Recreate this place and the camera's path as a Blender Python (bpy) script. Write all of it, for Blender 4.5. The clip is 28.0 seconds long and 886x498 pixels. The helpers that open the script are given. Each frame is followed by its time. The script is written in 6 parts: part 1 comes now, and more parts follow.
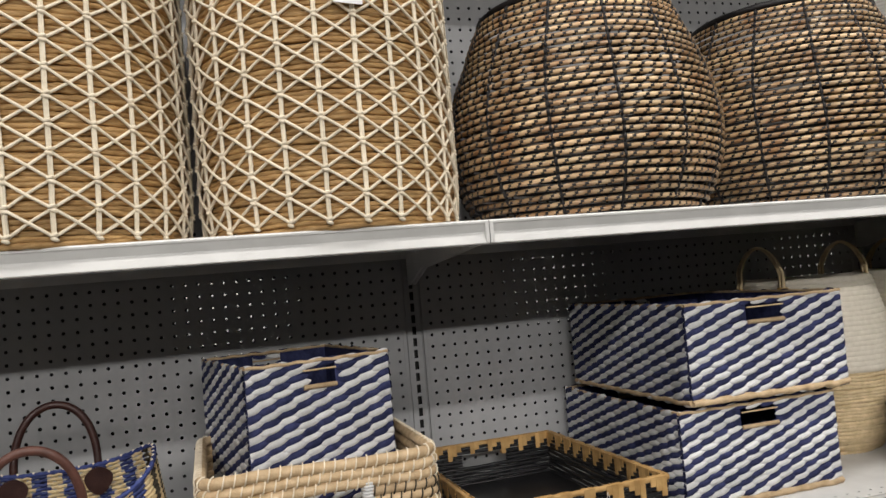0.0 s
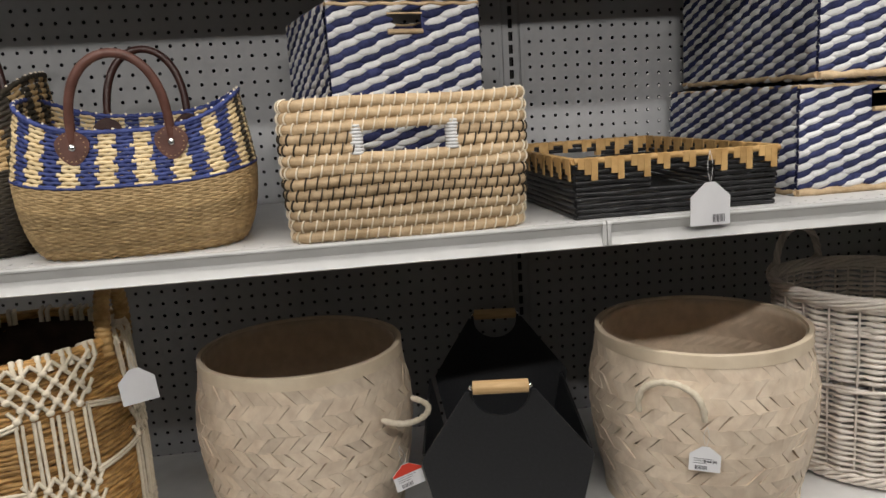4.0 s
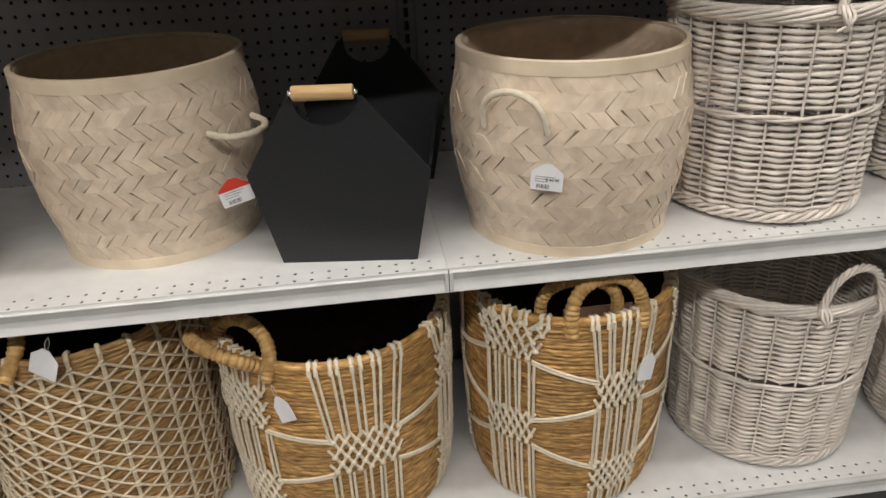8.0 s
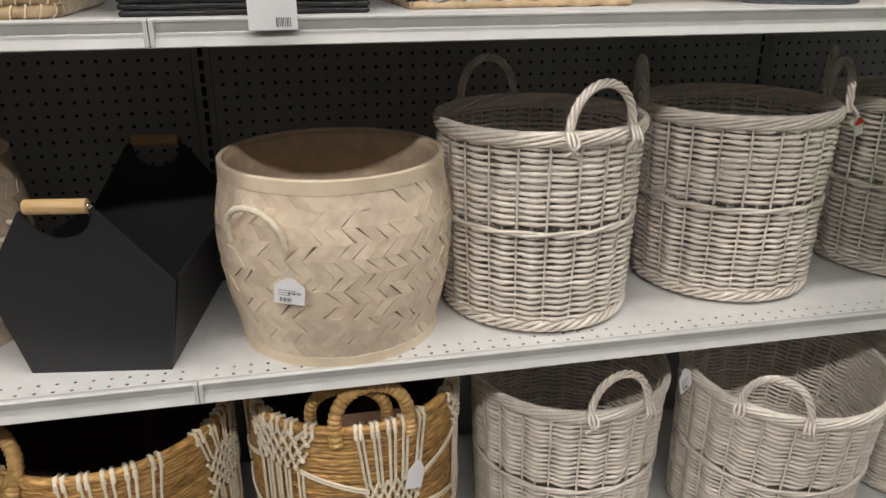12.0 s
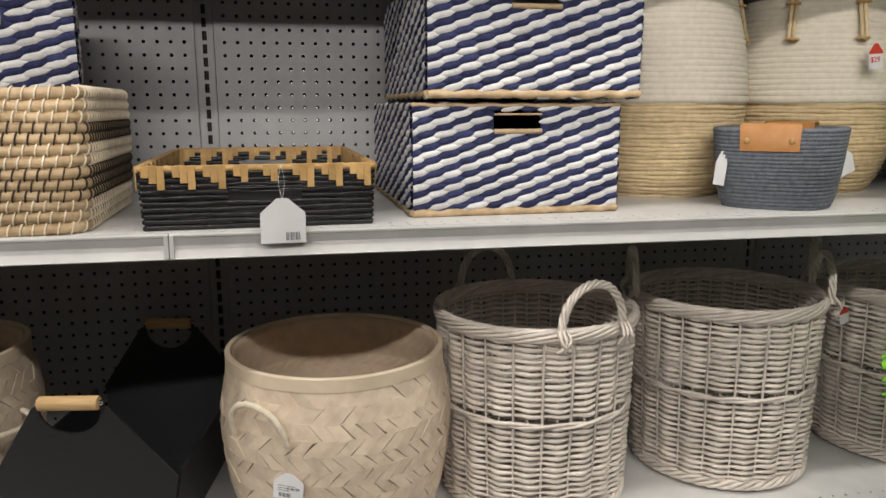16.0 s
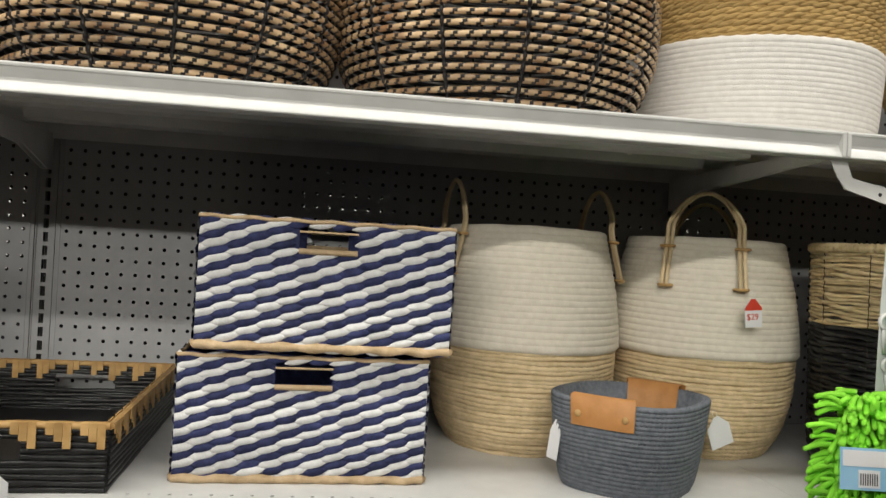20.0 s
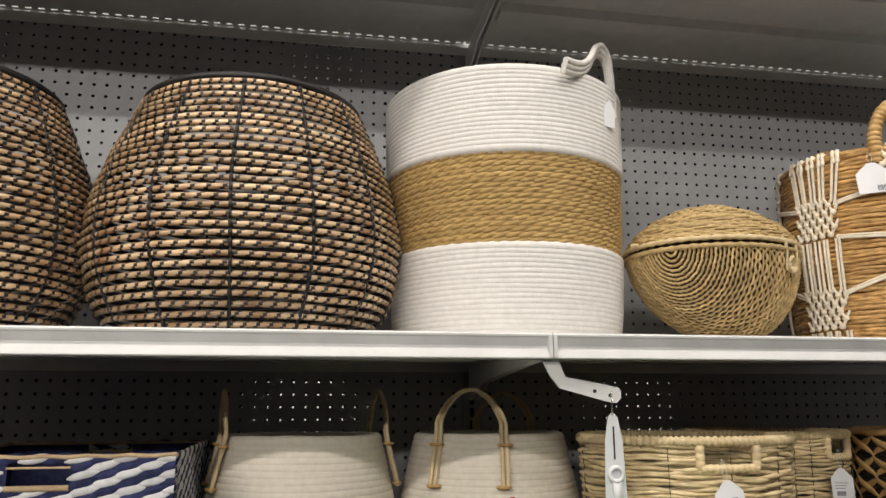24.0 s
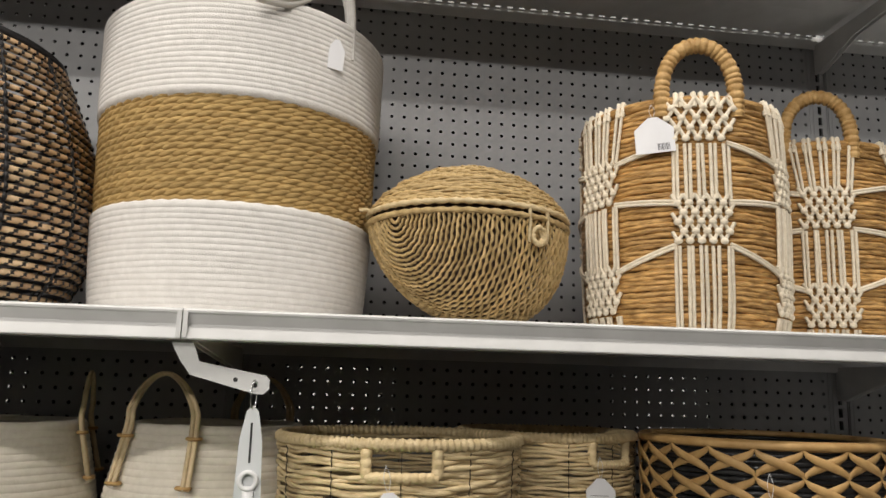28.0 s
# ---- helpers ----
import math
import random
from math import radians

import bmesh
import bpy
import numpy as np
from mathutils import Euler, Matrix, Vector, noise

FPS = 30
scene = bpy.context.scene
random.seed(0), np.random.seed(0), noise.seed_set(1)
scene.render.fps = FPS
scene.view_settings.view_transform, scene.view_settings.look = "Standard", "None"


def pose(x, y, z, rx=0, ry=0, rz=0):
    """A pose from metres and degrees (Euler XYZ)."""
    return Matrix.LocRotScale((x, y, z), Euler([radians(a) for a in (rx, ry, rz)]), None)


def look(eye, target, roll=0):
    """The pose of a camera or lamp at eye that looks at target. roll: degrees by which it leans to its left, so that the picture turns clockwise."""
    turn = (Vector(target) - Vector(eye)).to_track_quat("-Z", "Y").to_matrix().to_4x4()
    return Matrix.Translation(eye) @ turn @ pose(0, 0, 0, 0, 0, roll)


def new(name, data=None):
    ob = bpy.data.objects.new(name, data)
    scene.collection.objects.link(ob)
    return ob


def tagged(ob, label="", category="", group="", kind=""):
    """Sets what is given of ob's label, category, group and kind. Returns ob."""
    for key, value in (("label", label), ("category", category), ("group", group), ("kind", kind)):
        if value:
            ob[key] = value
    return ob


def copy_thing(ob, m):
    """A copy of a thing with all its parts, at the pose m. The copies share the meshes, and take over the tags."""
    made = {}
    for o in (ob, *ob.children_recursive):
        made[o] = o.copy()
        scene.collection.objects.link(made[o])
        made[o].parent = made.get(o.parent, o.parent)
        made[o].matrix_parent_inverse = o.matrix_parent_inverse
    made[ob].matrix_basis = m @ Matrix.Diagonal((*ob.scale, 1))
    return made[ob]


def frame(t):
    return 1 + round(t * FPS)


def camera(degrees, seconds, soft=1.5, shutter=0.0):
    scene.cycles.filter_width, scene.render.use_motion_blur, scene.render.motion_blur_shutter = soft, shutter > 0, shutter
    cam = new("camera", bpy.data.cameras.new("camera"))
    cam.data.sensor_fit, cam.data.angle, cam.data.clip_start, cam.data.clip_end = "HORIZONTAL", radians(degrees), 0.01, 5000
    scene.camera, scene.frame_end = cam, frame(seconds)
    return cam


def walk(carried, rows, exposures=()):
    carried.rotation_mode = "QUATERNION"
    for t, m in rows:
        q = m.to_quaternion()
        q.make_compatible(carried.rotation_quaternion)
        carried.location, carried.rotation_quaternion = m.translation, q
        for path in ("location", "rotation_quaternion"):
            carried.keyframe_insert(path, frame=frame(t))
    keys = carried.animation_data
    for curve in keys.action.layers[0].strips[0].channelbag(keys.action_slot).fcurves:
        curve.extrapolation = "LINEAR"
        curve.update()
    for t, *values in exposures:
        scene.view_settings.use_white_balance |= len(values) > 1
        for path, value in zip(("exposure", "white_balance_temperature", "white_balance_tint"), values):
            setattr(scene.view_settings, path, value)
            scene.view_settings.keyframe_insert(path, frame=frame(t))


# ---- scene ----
cam = camera(61.0, 28.0)
PATH = [
    (0, (-0.379, -1.613, 1.63), (0.168, 0.309, 1.719), -4.9),
    (0.5, (-0.375, -1.611, 1.6), (0.108, 0.33, 1.602), -4.8),
    (1, (-0.379, -1.603, 1.574), (0.065, 0.346, 1.506), -4.6),
    (1.5, (-0.386, -1.601, 1.544), (0.029, 0.351, 1.418), -4.5),
    (2, (-0.381, -1.591, 1.511), (-0.006, 0.365, 1.325), -4.4),
    (2.5, (-0.382, -1.583, 1.485), (-0.039, 0.374, 1.256), -4.4),
    (4.5, (-0.361, -1.548, 1.343), (-0.141, 0.391, 0.906), -2.7),
    (5, (-0.358, -1.54, 1.318), (-0.147, 0.383, 0.81), -1.1),
    (5.5, (-0.342, -1.55, 1.281), (-0.146, 0.349, 0.685), 0.6),
    (6, (-0.306, -1.565, 1.244), (-0.167, 0.309, 0.56), -0.4),
    (6.5, (-0.25, -1.573, 1.231), (-0.154, 0.277, 0.476), -2.2),
    (7, (-0.218, -1.58, 1.226), (-0.097, 0.245, 0.418), -3.2),
    (7.5, (-0.181, -1.566, 1.216), (-0.033, 0.235, 0.359), -3.2),
    (8, (-0.11, -1.526, 1.213), (0.077, 0.254, 0.32), -2.8),
    (8.5, (-0.03, -1.474, 1.197), (0.192, 0.286, 0.272), -2.4),
    (9, (0.014, -1.468, 1.177), (0.314, 0.265, 0.225), -2.3),
    (9.5, (0.056, -1.475, 1.186), (0.388, 0.244, 0.218), -1.5),
    (10, (0.104, -1.495, 1.215), (0.446, 0.24, 0.281), -1.0),
    (10.5, (0.137, -1.519, 1.231), (0.503, 0.242, 0.357), -0.6),
    (11, (0.145, -1.538, 1.247), (0.519, 0.247, 0.427), -0.4),
    (11.5, (0.156, -1.55, 1.255), (0.53, 0.258, 0.485), -0.3),
    (12, (0.165, -1.563, 1.268), (0.535, 0.265, 0.545), -0.2),
    (12.5, (0.164, -1.573, 1.28), (0.531, 0.273, 0.603), -0.1),
    (13, (0.161, -1.582, 1.289), (0.522, 0.283, 0.662), -0.0),
    (13.5, (0.158, -1.59, 1.306), (0.513, 0.291, 0.726), 0.1),
    (15.5, (0.161, -1.597, 1.357), (0.522, 0.327, 0.946), 0.3),
    (16, (0.18, -1.593, 1.368), (0.541, 0.338, 0.994), -0.1),
    (16.5, (0.203, -1.587, 1.393), (0.565, 0.354, 1.072), -0.4),
    (17, (0.237, -1.589, 1.419), (0.595, 0.364, 1.177), 0.1),
    (17.5, (0.277, -1.598, 1.435), (0.632, 0.361, 1.246), 0.3),
    (18, (0.322, -1.606, 1.456), (0.663, 0.358, 1.299), 0.4),
    (18.5, (0.364, -1.594, 1.479), (0.693, 0.375, 1.353), 0.5),
    (19, (0.42, -1.556, 1.486), (0.725, 0.419, 1.39), 1.0),
    (19.5, (0.49, -1.507, 1.513), (0.751, 0.475, 1.455), 2.3),
    (20, (0.558, -1.485, 1.533), (0.813, 0.499, 1.523), 3.4),
    (20.5, (0.645, -1.507, 1.55), (0.881, 0.478, 1.6), 4.9),
    (21, (0.725, -1.513, 1.562), (0.933, 0.474, 1.655), 5.5),
    (21.5, (0.751, -1.522, 1.576), (1.0, 0.457, 1.727), 5.0),
    (22, (0.776, -1.521, 1.597), (1.057, 0.448, 1.814), 4.1),
    (22.5, (0.784, -1.529, 1.606), (1.112, 0.419, 1.919), 2.8),
    (24.5, (0.922, -1.58, 1.615), (1.259, 0.347, 2.03), -0.8),
    (25, (0.959, -1.585, 1.605), (1.301, 0.347, 1.994), -1.2),
    (25.5, (0.993, -1.571, 1.597), (1.332, 0.365, 1.964), -1.4),
    (26, (1.039, -1.56, 1.604), (1.374, 0.381, 1.955), -1.3),
    (26.5, (1.118, -1.519, 1.604), (1.449, 0.424, 1.949), -0.9),
    (27, (1.211, -1.48, 1.619), (1.528, 0.464, 1.965), -0.2),
    (27.5, (1.293, -1.454, 1.625), (1.589, 0.492, 1.98), 0.7),
    (28, (1.4, -1.458, 1.632), (1.665, 0.49, 2.001), 1.5),
]
EXPOSURES = [(0, -0.4, 6450, 10), (2.5, -0.26, 6450, 10), (5, -0.26, 6500, 10), (6, -0.16, 6500, 10), (7, -0.2, 6550, 10), (8, -0.14, 6550, 10), (9, -0.26, 6500, 10), (10, -0.25, 6500, 10), (12, -0.14, 6550, 10), (13.5, -0.14, 6600, 10), (15.5, -0.24, 6650, 10), (17, -0.06, 6650, 10), (18, -0.18, 6650, 6), (20, -0.31, 6650, 6), (22, -0.3, 6700, 10), (25, -0.16, 6620, 10), (27, -0.2, 6620, 10), (28, -0.3, 6620, 10)]
walk(cam, [(t, look(eye, target, roll)) for t, eye, target, roll in PATH], EXPOSURES)

# ---- light: long ceiling strips over the aisles ----
def strip_lamp(x, y, z, length, width, watts, tip=0.0):
    data = bpy.data.lights.new("strip_light", "AREA")
    data.shape, data.size, data.size_y, data.energy = "RECTANGLE", length, width, watts
    data.color = (1.0, 0.955, 0.9)
    ob = new("strip_light", data)
    ob.matrix_world = pose(x, y, z, tip)
    return ob


STRIPS = [(0.1, -1.15, 7.0, 80, 0), (-0.6, -3.4, 5.6, 180, 0), (-0.8, -6.5, 5.0, 205, 40), (0.7, 2.2, 9.0, 190, 0)]
for sx, sy, length, watts, tip in STRIPS:
    strip_lamp(sx, sy, 3.40, length, 0.16, watts, tip)
world = bpy.data.worlds.new("world")
world.use_nodes = True
world.node_tree.nodes["Background"].inputs[0].default_value = (0.9, 0.92, 1.0, 1)
world.node_tree.nodes["Background"].inputs[1].default_value = 0.001
scene.world = world
scene.view_settings.exposure = 0.0


# ---- materials ----
def mat(name, c1, c2, scale=40.0, rough=0.7, bump=0.0, bscale=200.0, stretch=(1, 1, 1), island=0.0, metal=0.0, wear=0.12, spec=0.35):
    m = bpy.data.materials.new(name)
    m.use_nodes = True
    nt = m.node_tree
    bsdf = nt.nodes["Principled BSDF"]
    tex = nt.nodes.new("ShaderNodeTexCoord")
    mp = nt.nodes.new("ShaderNodeMapping")
    mp.inputs["Scale"].default_value = stretch
    nt.links.new(tex.outputs["Object"], mp.inputs["Vector"])
    n1 = nt.nodes.new("ShaderNodeTexNoise")
    n1.inputs["Scale"].default_value, n1.inputs["Detail"].default_value = scale, 4.0
    nt.links.new(mp.outputs[0], n1.inputs["Vector"])
    ramp = nt.nodes.new("ShaderNodeMapRange")
    ramp.inputs["From Min"].default_value, ramp.inputs["From Max"].default_value = 0.32, 0.68
    nt.links.new(n1.outputs["Fac"], ramp.inputs["Value"])
    mix = nt.nodes.new("ShaderNodeMix")
    mix.data_type = "RGBA"
    mix.inputs["A"].default_value, mix.inputs["B"].default_value = (*c1, 1), (*c2, 1)
    nt.links.new(ramp.outputs[0], mix.inputs["Factor"])
    n2 = nt.nodes.new("ShaderNodeTexNoise")
    n2.inputs["Scale"].default_value, n2.inputs["Detail"].default_value = 6.0, 3.0
    nt.links.new(tex.outputs["Object"], n2.inputs["Vector"])
    val = nt.nodes.new("ShaderNodeMapRange")
    val.inputs["To Min"].default_value, val.inputs["To Max"].default_value = 1 - wear, 1 + wear
    nt.links.new(n2.outputs["Fac"], val.inputs["Value"])
    hsv = nt.nodes.new("ShaderNodeHueSaturation")
    nt.links.new(mix.outputs["Result"], hsv.inputs["Color"])
    last = val.outputs[0]
    if island:
        geo = nt.nodes.new("ShaderNodeNewGeometry")
        isl = nt.nodes.new("ShaderNodeMapRange")
        isl.inputs["To Min"].default_value, isl.inputs["To Max"].default_value = 1 - island, 1 + island * 0.6
        info = nt.nodes.new("ShaderNodeObjectInfo")
        both = nt.nodes.new("ShaderNodeMath")
        both.operation = "ADD"
        nt.links.new(geo.outputs["Random Per Island"], both.inputs[0])
        nt.links.new(info.outputs["Random"], both.inputs[1])
        wrap = nt.nodes.new("ShaderNodeMath")
        wrap.operation = "FRACT"
        nt.links.new(both.outputs[0], wrap.inputs[0])
        nt.links.new(wrap.outputs[0], isl.inputs["Value"])
        mul = nt.nodes.new("ShaderNodeMath")
        mul.operation = "MULTIPLY"
        nt.links.new(last, mul.inputs[0])
        nt.links.new(isl.outputs[0], mul.inputs[1])
        last = mul.outputs[0]
    nt.links.new(last, hsv.inputs["Value"])
    nt.links.new(hsv.outputs[0], bsdf.inputs["Base Color"])
    bsdf.inputs["Roughness"].default_value, bsdf.inputs["Metallic"].default_value = rough, metal
    bsdf.inputs["Specular IOR Level"].default_value = spec
    if bump:
        n3 = nt.nodes.new("ShaderNodeTexNoise")
        n3.inputs["Scale"].default_value, n3.inputs["Detail"].default_value = bscale, 3.0
        nt.links.new(mp.outputs[0], n3.inputs["Vector"])
        bp = nt.nodes.new("ShaderNodeBump")
        bp.inputs["Strength"].default_value, bp.inputs["Distance"].default_value = bump, 0.002
        nt.links.new(n3.outputs["Fac"], bp.inputs["Height"])
        nt.links.new(bp.outputs[0], bsdf.inputs["Normal"])
    return m


PANEL = mat("panel_paint", (0.38, 0.385, 0.395), (0.42, 0.425, 0.435), 30, 0.45, 0.05, 500, wear=0.06)
SHELF = mat("shelf_paint", (0.68, 0.68, 0.675), (0.75, 0.75, 0.745), 25, 0.35, 0.04, 400, wear=0.06)
LIP = mat("lip_paint", (0.57, 0.57, 0.56), (0.65, 0.65, 0.64), 18, 0.22, 0.05, 60, wear=0.1, spec=0.6)
# Near-black that stands for the shade seen in holes and slots.
HOLEBLACK = mat("hole_shade_black", (0.02, 0.02, 0.02), (0.03, 0.03, 0.03), 60, 0.6)
FLOOR = mat("floor_vinyl", (0.50, 0.49, 0.47), (0.58, 0.57, 0.545), 12, 0.3, 0.03, 60, island=0.06)
# Near-black, so the added blocks across the aisle return little light.
BLOCKER = mat("blocker_dark", (0.02, 0.02, 0.02), (0.05, 0.046, 0.042), 8, 0.8)
WALLP = mat("wall_paint", (0.13, 0.13, 0.125), (0.17, 0.17, 0.165), 10, 0.7, 0.05, 200)
CEIL = mat("ceiling_tile", (0.34, 0.34, 0.33), (0.4, 0.4, 0.39), 60, 0.9, 0.2, 150)
KICK = mat("kick_plate", (0.03, 0.03, 0.03), (0.06, 0.06, 0.055), 20, 0.5)
RUSH = mat("golden_rush", (0.25, 0.125, 0.033), (0.74, 0.445, 0.165), 48, 0.4, 0.8, 160, (1, 1, 6), island=0.28, wear=0.3)
LATRUSH = mat("brown_rush", (0.29, 0.16, 0.055), (0.55, 0.35, 0.15), 48, 0.5, 0.7, 160, (1, 1, 6), island=0.22, wear=0.25)
RUSHL = mat("pale_rush", (0.44, 0.31, 0.175), (0.64, 0.48, 0.30), 60, 0.65, 0.5, 380, island=0.16)
STRAW = mat("straw_rush", (0.58, 0.44, 0.235), (0.79, 0.64, 0.39), 60, 0.5, 0.45, 300, (1, 1, 2), island=0.25)
SEAGRASS = mat("seagrass", (0.37, 0.25, 0.115), (0.55, 0.39, 0.20), 90, 0.75, 0.6, 420, island=0.2)
BOWLGRASS = mat("pale_seagrass", (0.44, 0.30, 0.12), (0.66, 0.48, 0.235), 90, 0.6, 0.6, 420, island=0.25)
WRAP = mat("wrapped_cane", (0.40, 0.23, 0.078), (0.64, 0.415, 0.175), 70, 0.5, 0.6, 300, island=0.1)
CORD = mat("cotton_cord", (0.74, 0.65, 0.50), (0.86, 0.775, 0.63), 120, 0.85, 0.5, 600, island=0.08)
CORDTAN = mat("cream_cord", (0.60, 0.50, 0.36), (0.74, 0.63, 0.47), 120, 0.85, 0.5, 600, island=0.08)
WICKER = mat("white_wicker", (0.72, 0.65, 0.585), (0.88, 0.81, 0.74), 60, 0.34, 0.25, 300, island=0.16, spec=0.5)
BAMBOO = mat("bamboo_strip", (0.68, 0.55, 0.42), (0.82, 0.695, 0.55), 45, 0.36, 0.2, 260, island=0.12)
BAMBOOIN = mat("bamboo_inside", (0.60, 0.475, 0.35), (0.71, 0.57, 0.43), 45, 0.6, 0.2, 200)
# Brown darkened so that basket insides and strand gaps read as shade.
DLINER = mat("shaded_brown_liner", (0.06, 0.04, 0.03), (0.095, 0.065, 0.048), 40, 0.8, 0.3, 300)
BAMRIM = mat("bamboo_rim", (0.68, 0.56, 0.41), (0.80, 0.68, 0.52), 20, 0.38, 0.1, 150)
DTAN = mat("dark_basket_tan", (0.37, 0.205, 0.10), (0.74, 0.545, 0.33), 26, 0.26, 0.3, 260, island=0.3, wear=0.4, spec=0.6)
DBLACK = mat("dark_basket_black", (0.009, 0.008, 0.009), (0.02, 0.018, 0.019), 60, 0.45, 0.2, 250)
ROPEW = mat("white_rope", (0.69, 0.665, 0.63), (0.77, 0.745, 0.71), 90, 0.9, 0.5, 500, wear=0.05)
CREAM = mat("cream_rope", (0.70, 0.645, 0.545), (0.78, 0.725, 0.625), 90, 0.9, 0.45, 500, wear=0.05)
JUTE = mat("jute_rope", (0.34, 0.215, 0.075), (0.51, 0.345, 0.135), 60, 0.8, 0.7, 220, (1, 1, 4), island=0.15)
HUSK = mat("corn_husk", (0.58, 0.45, 0.26), (0.73, 0.58, 0.37), 70, 0.8, 0.5, 350, island=0.12)
NAVY = mat("navy_paper", (0.022, 0.027, 0.075), (0.048, 0.056, 0.145), 80, 0.75, 0.6, 200, island=0.3, spec=0.2)
PAPER = mat("white_paper", (0.63, 0.632, 0.635), (0.755, 0.757, 0.76), 80, 0.8, 0.6, 200, island=0.14, spec=0.2)
BLACKROD = mat("black_rod", (0.010, 0.010, 0.011), (0.024, 0.024, 0.026), 60, 0.30, 0.35, 250, island=0.3)
TANSTRIP = mat("tan_strip", (0.44, 0.26, 0.095), (0.58, 0.37, 0.155), 50, 0.5, 0.2, 250, island=0.2)
FELT = mat("black_card", (0.015, 0.016, 0.018), (0.021, 0.022, 0.025), 200, 0.42, 0.1, 700, wear=0.08, spec=0.45)
WOOD = mat("pale_wood", (0.52, 0.33, 0.15), (0.66, 0.45, 0.23), 25, 0.5, 0.1, 200, (1, 8, 8))
CHROME = mat("chrome", (0.7, 0.7, 0.7), (0.8, 0.8, 0.8), 20, 0.2, metal=1.0)
NLEATHER = mat("darker_leather", (0.028, 0.011, 0.010), (0.05, 0.022, 0.018), 60, 0.35, 0.25, 350)
WALLB = mat("white_wall", (0.74, 0.74, 0.73), (0.8, 0.8, 0.79), 10, 0.7, 0.05, 200)
LEATHER = mat("brown_leather", (0.075, 0.032, 0.024), (0.125, 0.055, 0.042), 60, 0.42, 0.25, 350)
TANLEATHER = mat("tan_leather", (0.42, 0.19, 0.06), (0.52, 0.25, 0.09), 40, 0.45, 0.15, 300)
BLUE = mat("blue_grass", (0.02, 0.03, 0.12), (0.05, 0.07, 0.22), 90, 0.6, 0.4, 350, island=0.25)
DARKGRASS = mat("dark_grass", (0.03, 0.025, 0.02), (0.055, 0.045, 0.03), 90, 0.7, 0.4, 350)
GREYROPE = mat("grey_rope", (0.12, 0.135, 0.16), (0.19, 0.205, 0.235), 120, 0.85, 0.5, 500)
KRAFT = mat("brown_card", (0.27, 0.15, 0.105), (0.34, 0.20, 0.145), 30, 0.8, 0.1, 200)
TAG = mat("tag_card", (0.72, 0.72, 0.74), (0.78, 0.78, 0.8), 20, 0.5)
INK = mat("print_ink", (0.08, 0.08, 0.09), (0.1, 0.1, 0.11), 20, 0.6)
RED = mat("tag_red", (0.55, 0.045, 0.025), (0.62, 0.06, 0.035), 20, 0.5)
GREEN = mat("lime_chenille", (0.22, 0.68, 0.03), (0.34, 0.84, 0.08), 60, 0.85, 0.5, 500, island=0.25)
GREENSTRAP = mat("green_strap", (0.05, 0.45, 0.08), (0.07, 0.52, 0.1), 40, 0.6)
PLASTIC = mat("white_plastic", (0.70, 0.70, 0.70), (0.76, 0.76, 0.76), 20, 0.35)
PALEBLUE = mat("card_blue", (0.25, 0.5, 0.72), (0.32, 0.56, 0.76), 20, 0.5)
CLEARP = mat("frosted_strip", (0.6, 0.62, 0.63), (0.66, 0.68, 0.69), 20, 0.3)


# ---- mesh building ----
class Build:
    """Gathers a mesh; cut() begins a new piece, so that part() can link each piece as its own object."""

    def __init__(self):
        self.pieces = [[]]

    def cut(self):
        if self.pieces[-1]:
            self.pieces.append([])
        return self

    def add(self, verts, faces, mi=0):
        """verts: (n, 3); faces: rows of indices; mi: number or one a face."""
        verts = np.asarray(verts, float).reshape(-1, 3)
        faces = faces.tolist() if isinstance(faces, np.ndarray) else [list(f) for f in faces]
        self.pieces[-1].append((verts, faces, np.broadcast_to(np.asarray(mi), (len(faces),))))
        return self


def thing(name, label, category, at=None, group="", kind=""):
    ob = new(name)
    ob.empty_display_size = 0.05
    if at is not None:
        ob.matrix_world = at if isinstance(at, Matrix) else Matrix.Translation(at)
    return tagged(ob, label, category, group, kind)


def mesh_of(name, b, mats, smooth=True, only=None):
    me = bpy.data.meshes.new(name)
    vs, fs, ms, n = [], [], [], 0
    for piece in b.pieces if only is None else [b.pieces[only]]:
        for v, f, m in piece:
            vs.append(v)
            fs += [[i + n for i in q] for q in f]
            ms.append(m)
            n += len(v)
    me.from_pydata(np.concatenate(vs).tolist(), [], fs)
    for m in mats if isinstance(mats, (list, tuple)) else [mats]:
        me.materials.append(m)
    me.polygons.foreach_set("material_index", np.concatenate(ms).astype(np.int32))
    me.polygons.foreach_set("use_smooth", np.full(len(me.polygons), smooth))
    me.update()
    return me


def part(name, b, mats, parent=None, label="", smooth=True, split=False):
    """One mesh object under parent, or with split one object for each piece."""
    if split:
        return [part(name, mesh_of(name, b, mats, smooth, i), None, parent, label) for i in range(len(b.pieces)) if b.pieces[i]]
    ob = new(name, b if isinstance(b, bpy.types.Mesh) else mesh_of(name, b, mats, smooth))
    ob.parent = parent
    if label:
        ob["label"] = label
    return ob


def unit(a):
    return a / np.maximum(np.linalg.norm(a, axis=-1, keepdims=True), 1e-9)


